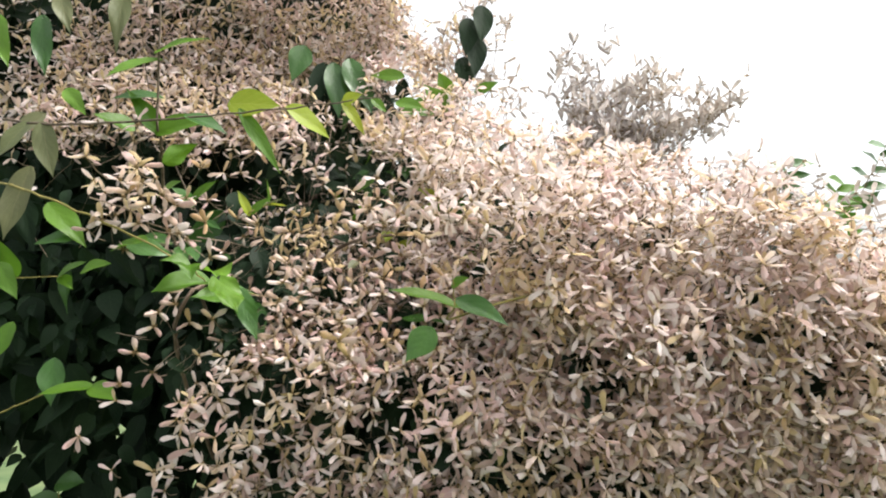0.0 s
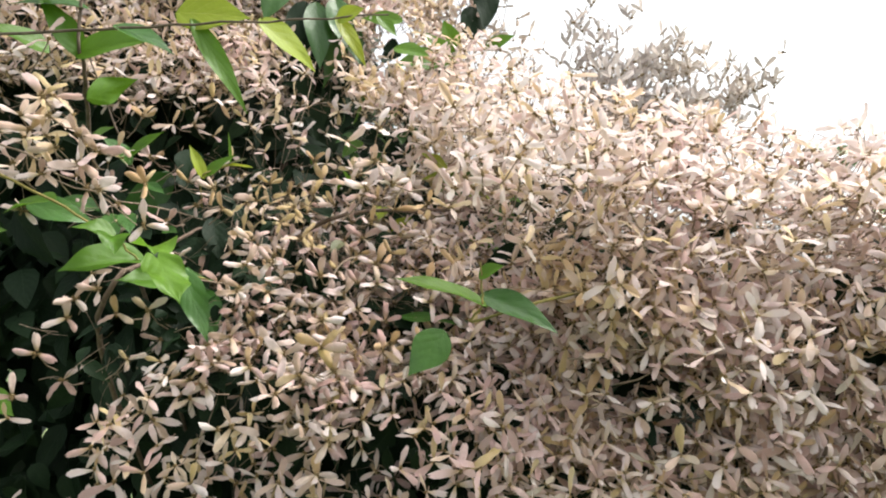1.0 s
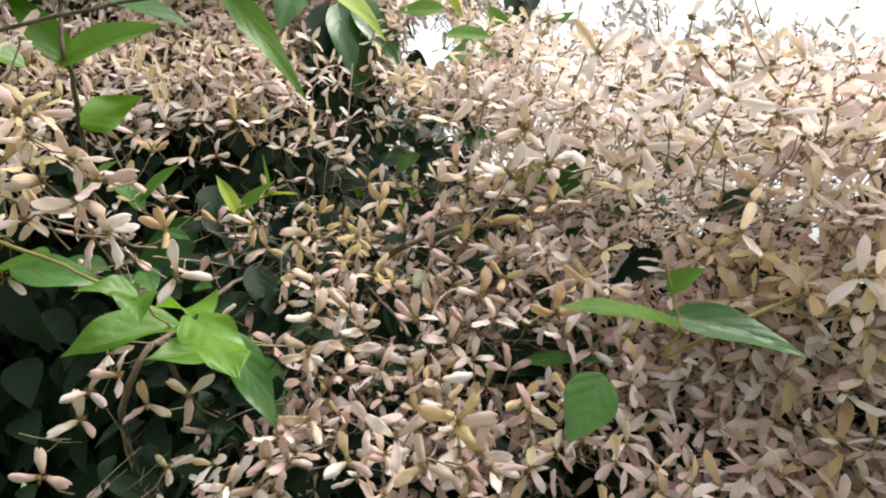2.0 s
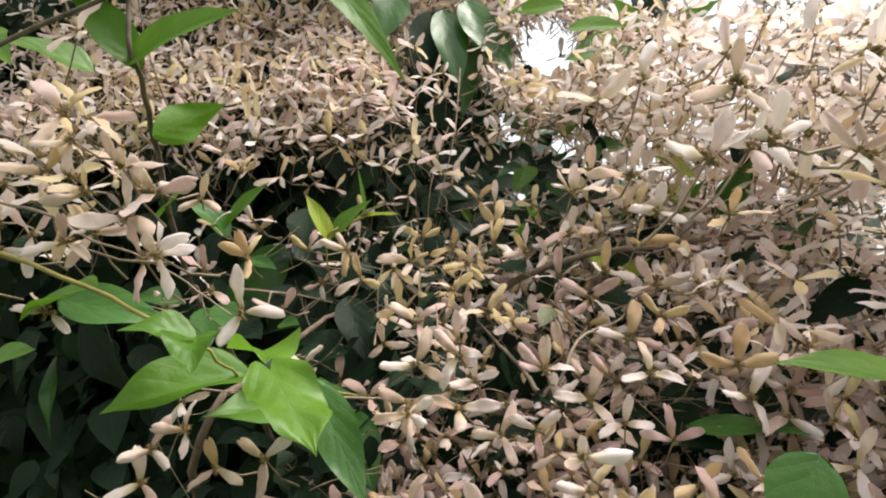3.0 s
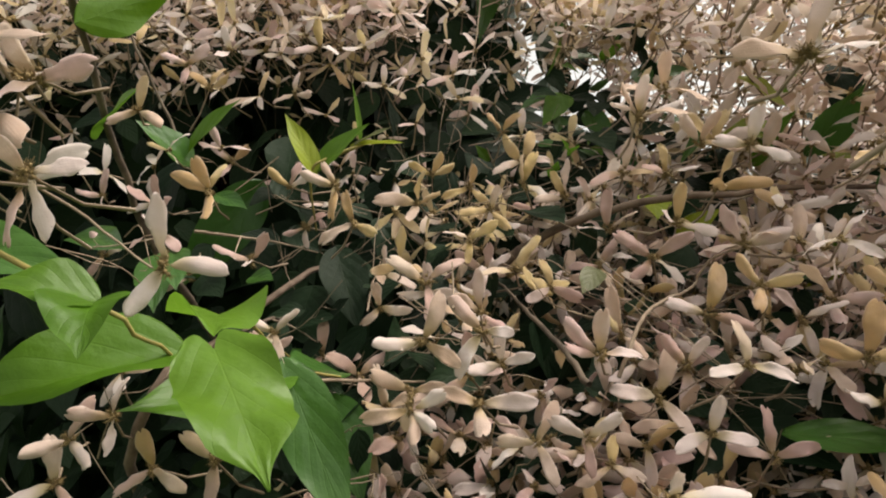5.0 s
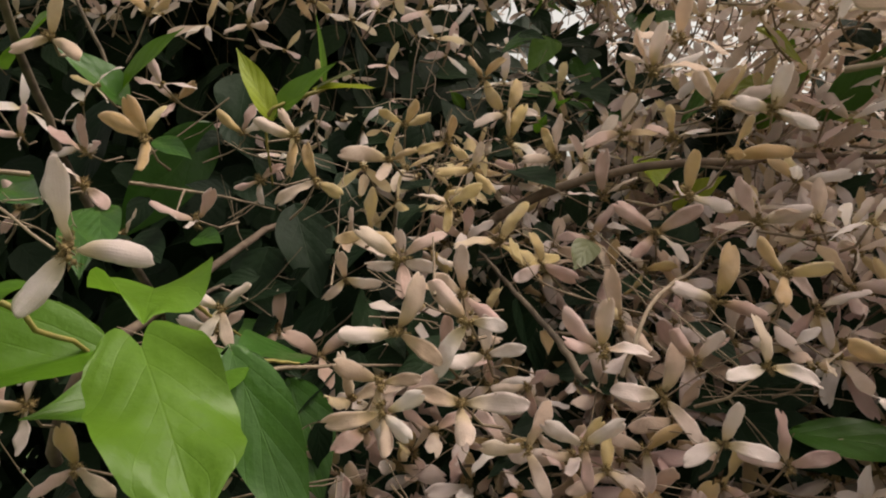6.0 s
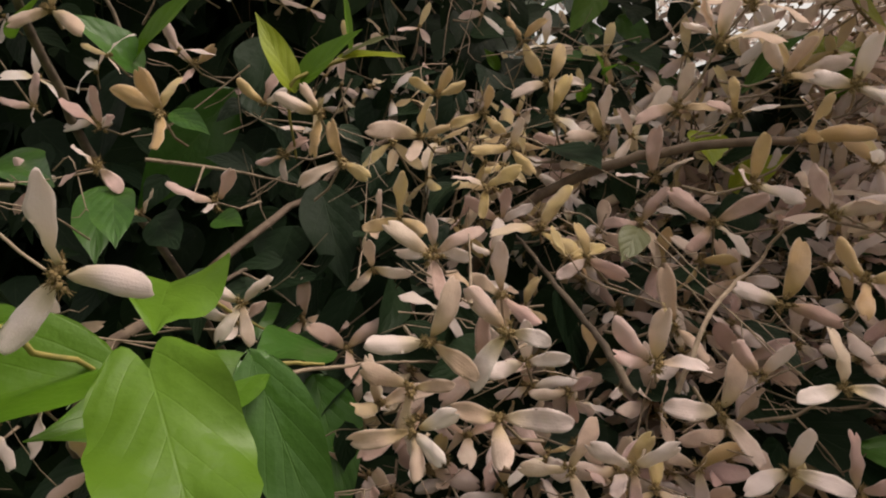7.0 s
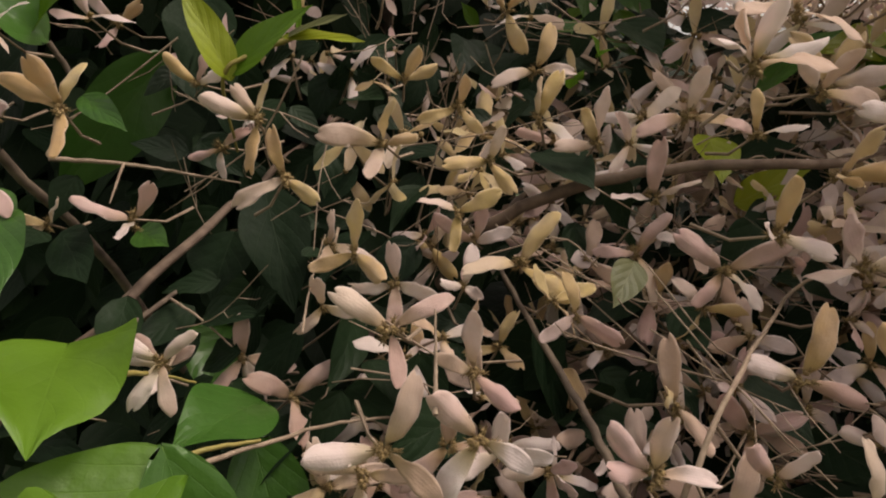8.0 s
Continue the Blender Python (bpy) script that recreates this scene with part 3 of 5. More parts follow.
bloom_at(-0.437, 0.990, 1.383, 0, (45, 10, 26.0), (322, 12, 22.0), (228, 15, 26.0))
bloom_at(-0.320, 0.893, 1.552, 3, (88, 8, 26.0), (356, 4, 25.0), (237, 10, 21.5))
flower(-0.065, 1.100, 1.634, 130, 15, 70, size=0.028, tint=1)
flower(-0.061, 1.049, 1.619, 172, 68, 330, tint=3)
flower(-0.077, 1.006, 1.538, 125, 10, 240, size=0.021)
flower(-0.116, 1.003, 1.502, 130, 50, size=0.021)
flower(-0.092, 0.990, 1.501, 90, 350, 190, size=0.021)
flower(-0.176, 1.045, 1.544, 100, 210, 330, size=0.021)
flower(-0.205, 1.007, 1.505, 90, 190, 10, size=0.021)
flower(-0.167, 0.984, 1.472, 150, 30, 275, size=0.021)
flower(-0.112, 0.985, 1.472, 75, 190, 350, size=0.021)
flower(-0.190, 0.985, 1.470, 60, 175, 300, size=0.021)
flower(-0.223, 1.080, 1.578, 150, 30, 265, size=0.021, tint=2)
flower(-0.210, 1.099, 1.599, 70, 180, 310, size=0.021, tint=2)
flower(-0.462, 1.125, 1.624, 95, 200, 345, size=0.021)
flower(-0.509, 1.134, 1.634, 80, 170, 300, size=0.021)
flower(-0.472, 1.083, 1.582, 120, 10, 250, size=0.021)
flower(-0.137, 0.860, 1.439, 50, 148, 3, size=0.027, tint=1)
flower(-0.124, 0.860, 1.417, 75, 118, -5, size=0.027, tint=1)
flower(-0.178, 0.900, 1.427, 145, 35, 270, size=0.026)
flower(-0.198, 0.930, 1.432, 112, 20, 250, size=0.024)
flower(-0.160, 0.880, 1.410, 100, 200, 340, size=0.025)
flower(-0.211, 0.900, 1.414, 110, 200, 330, size=0.024)
flower(-0.080, 0.920, 1.432, 95, 200, 330, size=0.024)
flower(-0.245, 0.950, 1.439, 60, 170, 300, size=0.023)
flower(-0.035, 1.120, 1.521, 140, 45, 265, size=0.028)
flower(-0.105, 1.050, 1.496, 130, 40, 260, size=0.026)
flower(-0.035, 1.000, 1.502, 165, 10, 80, size=0.027)
flower(-0.030, 1.000, 1.482, 60, 170, 290, size=0.027)
flower(-0.081, 1.000, 1.458, 90, 160, 20, size=0.025)
flower(-0.025, 1.050, 1.530, 120, 0, 250, size=0.026)
flower(0.033, 0.900, 1.618, 60, 170, 300, size=0.0279, lean=25.0, tint=3, lift=1.3)
flower(-0.093, 0.900, 1.661, 75, 185, 310, size=0.0270, lean=25.0, tint=3, lift=1.3)
flower(-0.419, 0.880, 1.673, 122, 38, 250, size=0.029)
flower(-0.365, 0.885, 1.622, 2, 130, 250, size=0.029)
flower(-0.379, 0.880, 1.608, 85, 200, 330, size=0.03)
flower(-0.378, 0.895, 1.586, 100, 268, 20, size=0.029)
flower(-0.429, 0.880, 1.639, 60, 170, 290, size=0.029)
flower(-0.445, 1.180, 1.731, 130, 20, 60, size=0.026)
flower(-0.435, 1.200, 1.772, 110, 30, 250, size=0.025)
flower(-0.459, 1.170, 1.749, 150, 35, 270, size=0.025)
flower(-0.377, 1.200, 1.728, 90, 200, 340, size=0.025)
flower(-0.354, 1.200, 1.768, 92, 200, 340, size=0.025)
flower(-0.397, 1.000, 1.650, 80, 200, 330, size=0.022)
flower(-0.435, 1.000, 1.473, 195, 60, 325, tint=0)
flower(-0.410, 1.000, 1.485, 80, 170, 290, tint=0)
flower(-0.387, 1.000, 1.458, 100, 210, 340, tint=0)
flower(-0.349, 0.990, 1.464, 140, 30, 270, tint=0)
flower(-0.442, 1.000, 1.451, 90, 200, 320, tint=0)
flower(-0.333, 1.030, 1.525, 150, 45, 300, 250, size=0.022, tint=0)
flower(-0.216, 1.110, 1.560, 150, 20, 70, 250, size=0.024, tint=0)
flower(-0.142, 1.100, 1.558, 60, 175, 300, size=0.024, tint=0)
flower(-0.256, 1.160, 1.639, 150, 60, 20, size=0.022, tint=2)
flower(-0.250, 1.080, 1.546, 95, 190, 350, 270, size=0.024, tint=0)
flower(-0.264, 1.060, 1.563, 80, 200, 330, size=0.024, tint=2)
flower(-0.420, 1.100, 1.566, 165, 40, 210, size=0.022, tint=1)
flower(-0.365, 1.150, 1.635, 140, 70, 20, size=0.024, tint=0)
flower(-0.396, 1.080, 1.620, 100, 70, 150, 280, size=0.027, tint=2)


# the rest of the bloom, thick over the face, thin in the dark hollows
def bloom(x, y, z):
    d = 1.0
    d *= 1 - 0.97 * step(-x - 0.30 + (z - 1.40) * 0.75, 0.0, 0.05) * step(-z, -1.54, -1.48)
    d *= 1 - 0.82 * step(-x, 0.33, 0.38) * step(z, 1.44, 1.50) * step(-z, -1.82, -1.73)
    d *= 1 - 0.80 * step(-x, 0.52, 0.60) * step(-z, -1.86, -1.76)
    d *= 1 - 0.96 * math.exp(-(((x + 0.26) / 0.23) ** 2 + ((z - 1.70) / 0.075) ** 2) ** 2)
    d *= 1 - 0.42 * step(x, -0.32, -0.24) * (1 - step(x, 0.0, 0.08)) * step(z, 1.18, 1.26) * (1 - step(z, 1.38, 1.43))
    d *= 1 - 0.92 * math.exp(-(((x + 0.38) / 0.15) ** 2 + ((z - 1.55) / 0.07) ** 2) ** 1.5)
    d *= 1 - 0.94 * math.exp(-(((x - 0.13) / 0.13) ** 2 + ((z - 1.270 + 0.1 * (x - 0.1)) / 0.05) ** 2) ** 1.5)
    d *= 1 - 0.45 * step(-x, 0.02, 0.08) * step(z, 1.40, 1.46) * step(-z, -1.66, -1.6)
    d *= 1 - 0.45 * step(x, -0.02, 0.06) * step(z, 1.68, 1.78)
    d *= 1 - 0.35 * step(x, -0.11, -0.05) * (1 - step(x, 0.0, 0.05)) * (1 - step(z, 1.46, 1.51)) * step(z, 1.36, 1.40)
    d *= 1 - 0.94 * math.exp(-(((x + 0.116) / 0.065) ** 2 + ((z - 1.725) / 0.06) ** 2) ** 2) * (y > 1.09)
    if abs(x - -0.035) < 0.025 and abs(z - 1.427) < 0.028 and y < 0.95:
        d *= 0.15
    if abs(x + 0.24 - 0.1 * (1.45 - y)) < 0.065 and abs(z - 1.935 + 0.42 * (1.45 - y)) < 0.075 and y < 1.47:
        d *= 0.2
    if -0.53 < x < -0.40 and 1.60 < z < 1.86 and y < 1.14:
        d *= 0.2
    low = float(step(-z, -1.44, -1.36))
    d *= 0.55 + 0.9 * max(-0.5 * low, noise.noise(Vector((x * 9, y * 5, z * 9))) * (1 + low) + 0.35 - 0.12 * low)
    return d


def before_bough(x, y, z):
    """True just in front of the bare bough that crosses the middle of the shrub."""
    return -0.21 < x < 0.02 and y < 1.12 and abs(z - 1.601 + 5.0 * min(0.0, x + 0.12) ** 2) < 0.013


def sky_gap(x, y, z):
    """True in the opening high in the shrub through which the sky shows."""
    c = (y - 1.2) / 0.6
    return y > 1.15 and math.hypot(x + 0.112 - 0.045 * c, z - 1.838 - 0.30 * c) < 0.042 + 0.026 * max(c, 0)


def tint_at(x, y, z, r):
    """Whole sprays fade together: pink, cream or ochre."""
    n = noise.noise(Vector((x * 11 + 3, y * 7, z * 11))) + r.normal(0, 0.22)
    n = n - 0.22 * float(step(-z, -1.52, -1.42))
    if r.uniform() < 0.08 + 0.34 * float(step(x, -0.1, 0.05) * step(z, 1.50, 1.60)):
        return 3
    if math.hypot(x + 0.235, z - 1.605) < 0.055 and y < 1.25 and r.uniform() < 0.65:
        return 2
    return 2 if n > 0.46 else 1 if n > -0.05 else 0


rng = np.random.default_rng(3)
spread = []
while len(spread) < 10600:
    x, u = (rng.normal(0.05, 0.62) if rng.uniform() < 0.65 else rng.uniform(-0.15, 0.85)), rng.uniform()
    if abs(x) > 1.5:
        continue
    z = 1.02 + (min(crest(x), 2.25) - 1.02) * u ** 0.8
    open_side = float(step(x, -0.12, 0.02) * step(z, 1.46, 1.56))
    deep = min(rng.exponential(0.06 + 0.12 * open_side), 0.35 + 0.25 * open_side)
    y = face_y(x, z) + deep - 0.015 + rng.normal(0, 0.012)
    if -0.5 < x < -0.06 and 1.44 < z < 1.68:
        y += 0.045 + abs(rng.normal(0, 0.05))
    if rng.uniform() > bloom(x, y, z) or sky_gap(x, y, z) or before_bough(x, y, z):
        continue
    if any(abs(x - h.place[0]) < 0.016 and abs(z - h.place[2]) < 0.016 and y < h.place[1] + 0.015 for h in HEROES):
        continue
    lift = float(step(x, -0.10, 0.08) * step(z, 1.46, 1.6))
    n = np.array([rng.normal(0, 0.45), -0.8 + 0.45 * lift, 0.42 + 0.45 * lift + rng.normal(0, 0.4)])
    turn = upright(n)
    first = 90 + rng.normal(0, 30 + 40 * lift)
    ways = [(first, rng.normal(20, 15)), (first + 120 + rng.normal(0, 12), rng.normal(16, 15)), (first - 120 + rng.normal(0, 12), rng.normal(16, 15))]
    if rng.uniform() < 0.25:
        ways.append((first + 180 + rng.normal(0, 20), rng.normal(25, 10)))
    size = rng.normal(0.0200, 0.003) if -0.5 < x < -0.03 and 1.40 < z < 1.70 else rng.normal(0.0215, 0.003)
    spread.append(Flower((x, y, z), turn, ways, max(size, 0.010), rng, tint_at(x, y, z, rng)))

while len(spread) < 10900:
    x, z = rng.uniform(-0.44, 0.02), rng.uniform(1.38, 1.69)
    y = face_y(x, z) + 0.02 + abs(rng.normal(0, 0.055))
    if rng.uniform() > bloom(x, y, z) or before_bough(x, y, z) or any(abs(x - h.place[0]) < 0.014 and abs(z - h.place[2]) < 0.014 and y < h.place[1] + 0.015 for h in HEROES):
        continue
    first = 90 + rng.normal(0, 40)
    ways = [(first + a + rng.normal(0, 14), rng.normal(24, 18)) for a in (0, 120, 240)]
    spread.append(Flower((x, y, z), upright(np.array([rng.normal(0, 0.55), -0.8, 0.25 + rng.normal(0, 0.45)])), ways, max(rng.normal(0.0195, 0.0026), 0.012), rng, tint_at(x, y, z, rng)))

while len(spread) < 11520:
    x, z = rng.uniform(-0.85, 0.08), rng.uniform(1.80, 2.16)
    y = face_y(x, z) + rng.exponential(0.06) - 0.02
    if sky_gap(x, y, z):
        continue
    if abs(x + 0.24 - 0.1 * (1.45 - y)) < 0.065 and abs(z - 1.935 + 0.42 * (1.45 - y)) < 0.075 and rng.uniform() < 0.8:
        continue
    first = 90 + rng.normal(0, 45)
    ways = [(first + a + rng.normal(0, 14), rng.normal(20, 15)) for a in (0, 120, 240)]
    spread.append(Flower((x, y, z), upright(np.array([rng.normal(0, 0.5), -0.8, 0.42 + rng.normal(0, 0.4)])), ways, max(rng.normal(0.0228, 0.0028), 0.014), rng, int(rng.choice((0, 0, 0, 2, 2)))))
# sprays further back that close the view towards the sky
while len(spread) < 11970:
    x, y = rng.uniform(-0.32, 0.40), rng.uniform(1.45, 2.05)
    z = 1.66 + (min(crest(x), 2.15) + 0.16 * (y - 1.4) - 1.66) * rng.uniform()
    if sky_gap(x, y, z):
        continue
    first = rng.uniform(0, 360)
    ways = [(first + a + rng.normal(0, 14), rng.normal(20, 18)) for a in (0, 120, 240)]
    spread.append(Flower((x, y, z), upright(np.array([rng.normal(0, 0.5), -0.7, 0.4 + rng.normal(0, 0.5)])), ways, max(rng.normal(0.0225, 0.0026), 0.014), rng, tint_at(x, y, z, rng)))
# thinner bloom over the flanks, the top and the lower front
while len(spread) < 14870:
    x = rng.uniform(-1.45, 1.5)
    if rng.uniform() < 0.5:
        z = rng.uniform(0.35, 1.02)
        y = face_y(x, z) + min(rng.exponential(0.06), 0.3) + 0.10 * max(0.0, abs(x) - 1.0)
    else:
        y = rng.uniform(1.45, 2.2)
        z = crest(x) - 0.05 - 0.25 * max(0.0, y - 1.8) + rng.normal(0, 0.03)
        if -0.3 < x < 0.95 or abs(x) > 1.3:
            continue
    first = 90 + rng.normal(0, 40)
    ways = [(first + a + rng.normal(0, 14), rng.normal(20, 15)) for a in (0, 120, 240)]
    spread.append(Flower((x, y, z), upright(np.array([rng.normal(0, 0.5), -0.6, 0.5 + rng.normal(0, 0.4)])), ways, max(rng.normal(0.0225, 0.0026), 0.014), rng, tint_at(x, y, z, rng)))


def clump(n, middle_at, reach, size, seed, tints=(0, 1, 1, 2, 3)):
    """A thick bunch of flowers that juts out of the face."""
    r = np.random.default_rng(seed)
    for _ in range(n):
        p = np.array(middle_at) + r.normal(0, 1, 3) * np.array(reach)
        first = r.uniform(0, 360)
        ways = [(first + a + r.normal(0, 14), r.normal(18, 14)) for a in (0, 120, 240)]
        spread.append(Flower(p, upright(np.array([r.normal(0.15, 0.5), -0.8, 0.35 + r.normal(0, 0.4)])), ways, size * r.uniform(0.88, 1.08), r, int(r.choice(tints))))


clump(20, (-0.445, 0.905, 1.635), (0.028, 0.012, 0.042), 0.0235, 31, (0, 0, 0, 1, 2))
clump(70, (0.06, 0.865, 1.625), (0.06, 0.03, 0.03), 0.0225, 32, (0, 0, 1, 3))
clump(10, (-0.34, 1.0, 1.365), (0.025, 0.02, 0.03), 0.022, 33)

NEAREST = np.array([-0.2, 0.98, 1.52])
spread.sort(key=lambda f: float(np.linalg.norm(f.place - NEAREST)))
SINGLE = 230
CLOSE = ((NEAREST, 0.22), (np.array([-0.44, 0.90, 1.63]), 0.10), (np.array([0.0, 0.88, 1.60]), 0.12))
for f in HEROES + spread[:SINGLE]:
    f.thing()
bracts, middles, stalks = [Heap(), Heap(), Heap(), Heap()], Heap(), Heap()
for f in spread[SINGLE:]:
    f.heap(bracts, middles, min(float(np.linalg.norm(f.place - c)) - r for c, r in CLOSE) < 0)
for f in HEROES + spread:
    if f.place[1] < 0.93 and f.place[0] < -0.28 and f.place[2] < 1.58:
        continue
    back = np.array([rng.normal(0, 0.016), rng.uniform(0.015, 0.04), rng.uniform(-0.028, 0.006)])
    line = [f.place, f.place + back * 0.5 + (0, 0, -0.004), f.place + back]
    stalks.add(tube_sheet(np.array(line) - HOME, (0.0006, 0.0008, 0.001), 3))
for k, label in enumerate(("dense mass of dusty pink bracts", "dense mass of pale cream bracts", "scattered faded ochre bracts", "scattered whitish bracts")):
    tagged(under("flower_mass", bracts[k].mesh("flower_mass", BRACTS[k]), shrub, label), kind="stuff")
tagged(under("flower_centre", middles.mesh("flower_centre", CALYX), shrub, "tiny hairy olive-brown flower middles"), kind="stuff")
tagged(under("flower_stalk", stalks.mesh("flower_stalk", TWIG), shrub, "thin pale flower stalks"), kind="stuff")


# ---- the dark leaves and twigs inside the shrub ----
leaf_rng = np.random.default_rng(14)
DEEP = [leaf_sheet(2, 5, leaf_rng.uniform(0.24, 0.33), leaf_rng.uniform(0.0, 0.35), leaf_rng.uniform(0.05, 0.4), 0.0) for _ in range(8)]
INNER = [leaf_sheet(4, 8, leaf_rng.uniform(0.24, 0.33), leaf_rng.uniform(0.0, 0.35), leaf_rng.uniform(0.05, 0.4), leaf_rng.uniform(0.0, 0.05), 1.0, leaf_rng.uniform(0, 6)) for _ in range(8)]
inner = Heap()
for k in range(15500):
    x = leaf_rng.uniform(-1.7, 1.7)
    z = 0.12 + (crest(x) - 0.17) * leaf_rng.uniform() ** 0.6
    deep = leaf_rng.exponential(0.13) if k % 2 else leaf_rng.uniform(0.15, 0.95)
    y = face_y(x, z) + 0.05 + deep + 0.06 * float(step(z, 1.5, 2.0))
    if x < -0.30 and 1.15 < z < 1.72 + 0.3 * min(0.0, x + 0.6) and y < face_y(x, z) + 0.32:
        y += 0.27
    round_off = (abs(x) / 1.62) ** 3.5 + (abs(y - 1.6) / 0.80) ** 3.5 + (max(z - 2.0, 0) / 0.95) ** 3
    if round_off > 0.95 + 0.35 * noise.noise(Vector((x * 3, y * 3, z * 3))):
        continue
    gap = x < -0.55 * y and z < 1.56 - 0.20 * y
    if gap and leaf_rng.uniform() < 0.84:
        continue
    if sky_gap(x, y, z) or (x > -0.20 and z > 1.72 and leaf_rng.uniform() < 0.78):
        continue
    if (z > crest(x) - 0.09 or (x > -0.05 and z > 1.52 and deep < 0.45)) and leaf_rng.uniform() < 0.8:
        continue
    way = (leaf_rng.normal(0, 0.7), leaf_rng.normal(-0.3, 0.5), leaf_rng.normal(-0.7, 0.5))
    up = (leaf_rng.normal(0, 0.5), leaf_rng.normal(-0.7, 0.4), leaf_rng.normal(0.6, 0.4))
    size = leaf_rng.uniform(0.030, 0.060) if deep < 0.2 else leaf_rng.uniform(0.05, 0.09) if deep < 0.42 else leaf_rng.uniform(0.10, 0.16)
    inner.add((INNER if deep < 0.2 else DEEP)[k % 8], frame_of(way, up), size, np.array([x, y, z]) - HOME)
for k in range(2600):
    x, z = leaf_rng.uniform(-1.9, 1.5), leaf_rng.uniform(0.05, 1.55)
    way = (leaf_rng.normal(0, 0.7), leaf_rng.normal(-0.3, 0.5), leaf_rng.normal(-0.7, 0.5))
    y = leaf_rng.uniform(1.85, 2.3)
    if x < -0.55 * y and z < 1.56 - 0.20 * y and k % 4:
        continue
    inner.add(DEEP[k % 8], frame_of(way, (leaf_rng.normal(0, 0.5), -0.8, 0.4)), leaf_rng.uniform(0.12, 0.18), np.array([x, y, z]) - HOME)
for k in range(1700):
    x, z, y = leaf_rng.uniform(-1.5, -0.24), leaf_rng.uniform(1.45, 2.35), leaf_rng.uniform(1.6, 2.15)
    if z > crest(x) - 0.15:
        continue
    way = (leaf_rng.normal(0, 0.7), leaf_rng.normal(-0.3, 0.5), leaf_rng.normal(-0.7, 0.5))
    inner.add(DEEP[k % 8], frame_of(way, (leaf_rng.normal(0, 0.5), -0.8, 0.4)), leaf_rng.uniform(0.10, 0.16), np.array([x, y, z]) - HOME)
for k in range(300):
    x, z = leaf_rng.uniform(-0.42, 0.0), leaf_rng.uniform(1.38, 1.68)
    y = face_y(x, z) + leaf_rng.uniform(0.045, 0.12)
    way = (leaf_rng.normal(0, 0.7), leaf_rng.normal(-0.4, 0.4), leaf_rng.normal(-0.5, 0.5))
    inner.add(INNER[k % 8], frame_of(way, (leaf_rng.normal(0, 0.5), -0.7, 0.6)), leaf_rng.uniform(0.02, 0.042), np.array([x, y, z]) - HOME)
tagged(under("inner_foliage", inner.mesh("inner_foliage", DARK), shrub, "leaves deep in the shrub, green darkened to carry the shade"), kind="stuff")

twigs = Heap()
for k in range(800):
    x = leaf_rng.uniform(-0.8, 1.0)
    z = leaf_rng.uniform(1.05, crest(x) - 0.03)
    y = face_y(x, z) + leaf_rng.uniform(0.02, 0.12) + (0.12 if x < -0.28 and z < 1.6 else 0.0)
    if (x < -0.27 and z < 1.68) or (x > -0.1 and z > 1.62 and k % 3):
        continue
    way = np.array([leaf_rng.normal(0, 0.6), -abs(leaf_rng.normal(-0.25, 0.3)), leaf_rng.normal(0.35, 0.5)])
    way *= leaf_rng.uniform(0.06, 0.2) / np.linalg.norm(way)
    end = np.array([x, y, z])
    start = end - way + (0, 0.03, 0)
    thick = leaf_rng.uniform(0.0004, 0.0009) * (0.55 if x > -0.15 and z > 1.55 else 1.0)
    line = curve_through([start, (start + end) / 2 + leaf_rng.normal(0, 0.012, 3), end], 8)
    twigs.add(tube_sheet(line - HOME, np.linspace(thick, thick * 0.2, 8), 4))
for k in range(300):
    x, z = leaf_rng.uniform(-0.48, 0.02), leaf_rng.uniform(1.38, 1.70)
    end = np.array([x, face_y(x, z) + leaf_rng.uniform(0.0, 0.10), z])
    if x < -0.30 and k % 3:
        continue
    way = np.array([leaf_rng.normal(0, 0.8), -abs(leaf_rng.normal(-0.4, 0.25)), leaf_rng.normal(0.35, 0.5)])
    way *= leaf_rng.uniform(0.03, 0.10) / np.linalg.norm(way)
    start, thick = end - way, leaf_rng.uniform(0.0003, 0.0007)
    line = curve_through([start, (start + end) / 2 + leaf_rng.normal(0, 0.006, 3), end], 8)
    twigs.add(tube_sheet(line - HOME, np.linspace(thick, thick * 0.6, 8), 4))
    for side in (-1, 1):
        fork = np.cross(way, (0, -0.3 * side, 1.0)) * side * leaf_rng.uniform(0.15, 0.4) + way * leaf_rng.uniform(0.1, 0.4)
        node_at = line[leaf_rng.integers(3, 8)]
        twigs.add(tube_sheet(np.array([node_at, node_at + fork * 0.5 + (0, 0, -0.002), node_at + fork]) - HOME, (thick * 0.7, thick * 0.6, thick * 0.4), 3))
tagged(under("twig_tangle", twigs.mesh("twig_tangle", TWIG), shrub, "tangle of thin pale brown twigs"), kind="stuff")


def branch(points, thick, mat=BARK, name="branch", label="", parent=None, steps=28):
    reach = sum(math.dist(a, b) for a, b in zip(points[:-1], points[1:]))
    line = curve_through(points, steps, min(0.0012, reach * 0.0018))
    return under(name, sheet_mesh(name, tube_sheet(line - HOME, np.linspace(thick, thick * 0.4, steps), 8), mat), parent or shrub, label)


# woody stems from the ground
for x in (-0.7, -0.35, 0.0, 0.3, 0.7):
    branch([(x * 0.4, 1.75, -0.02), (x * 0.6, 1.7, 0.6), (x * 0.9, 1.7, 1.2), (x * 1.1, 1.85, crest(x) - 0.3)], 0.022, BARK, "stem", "woody brown main stem")
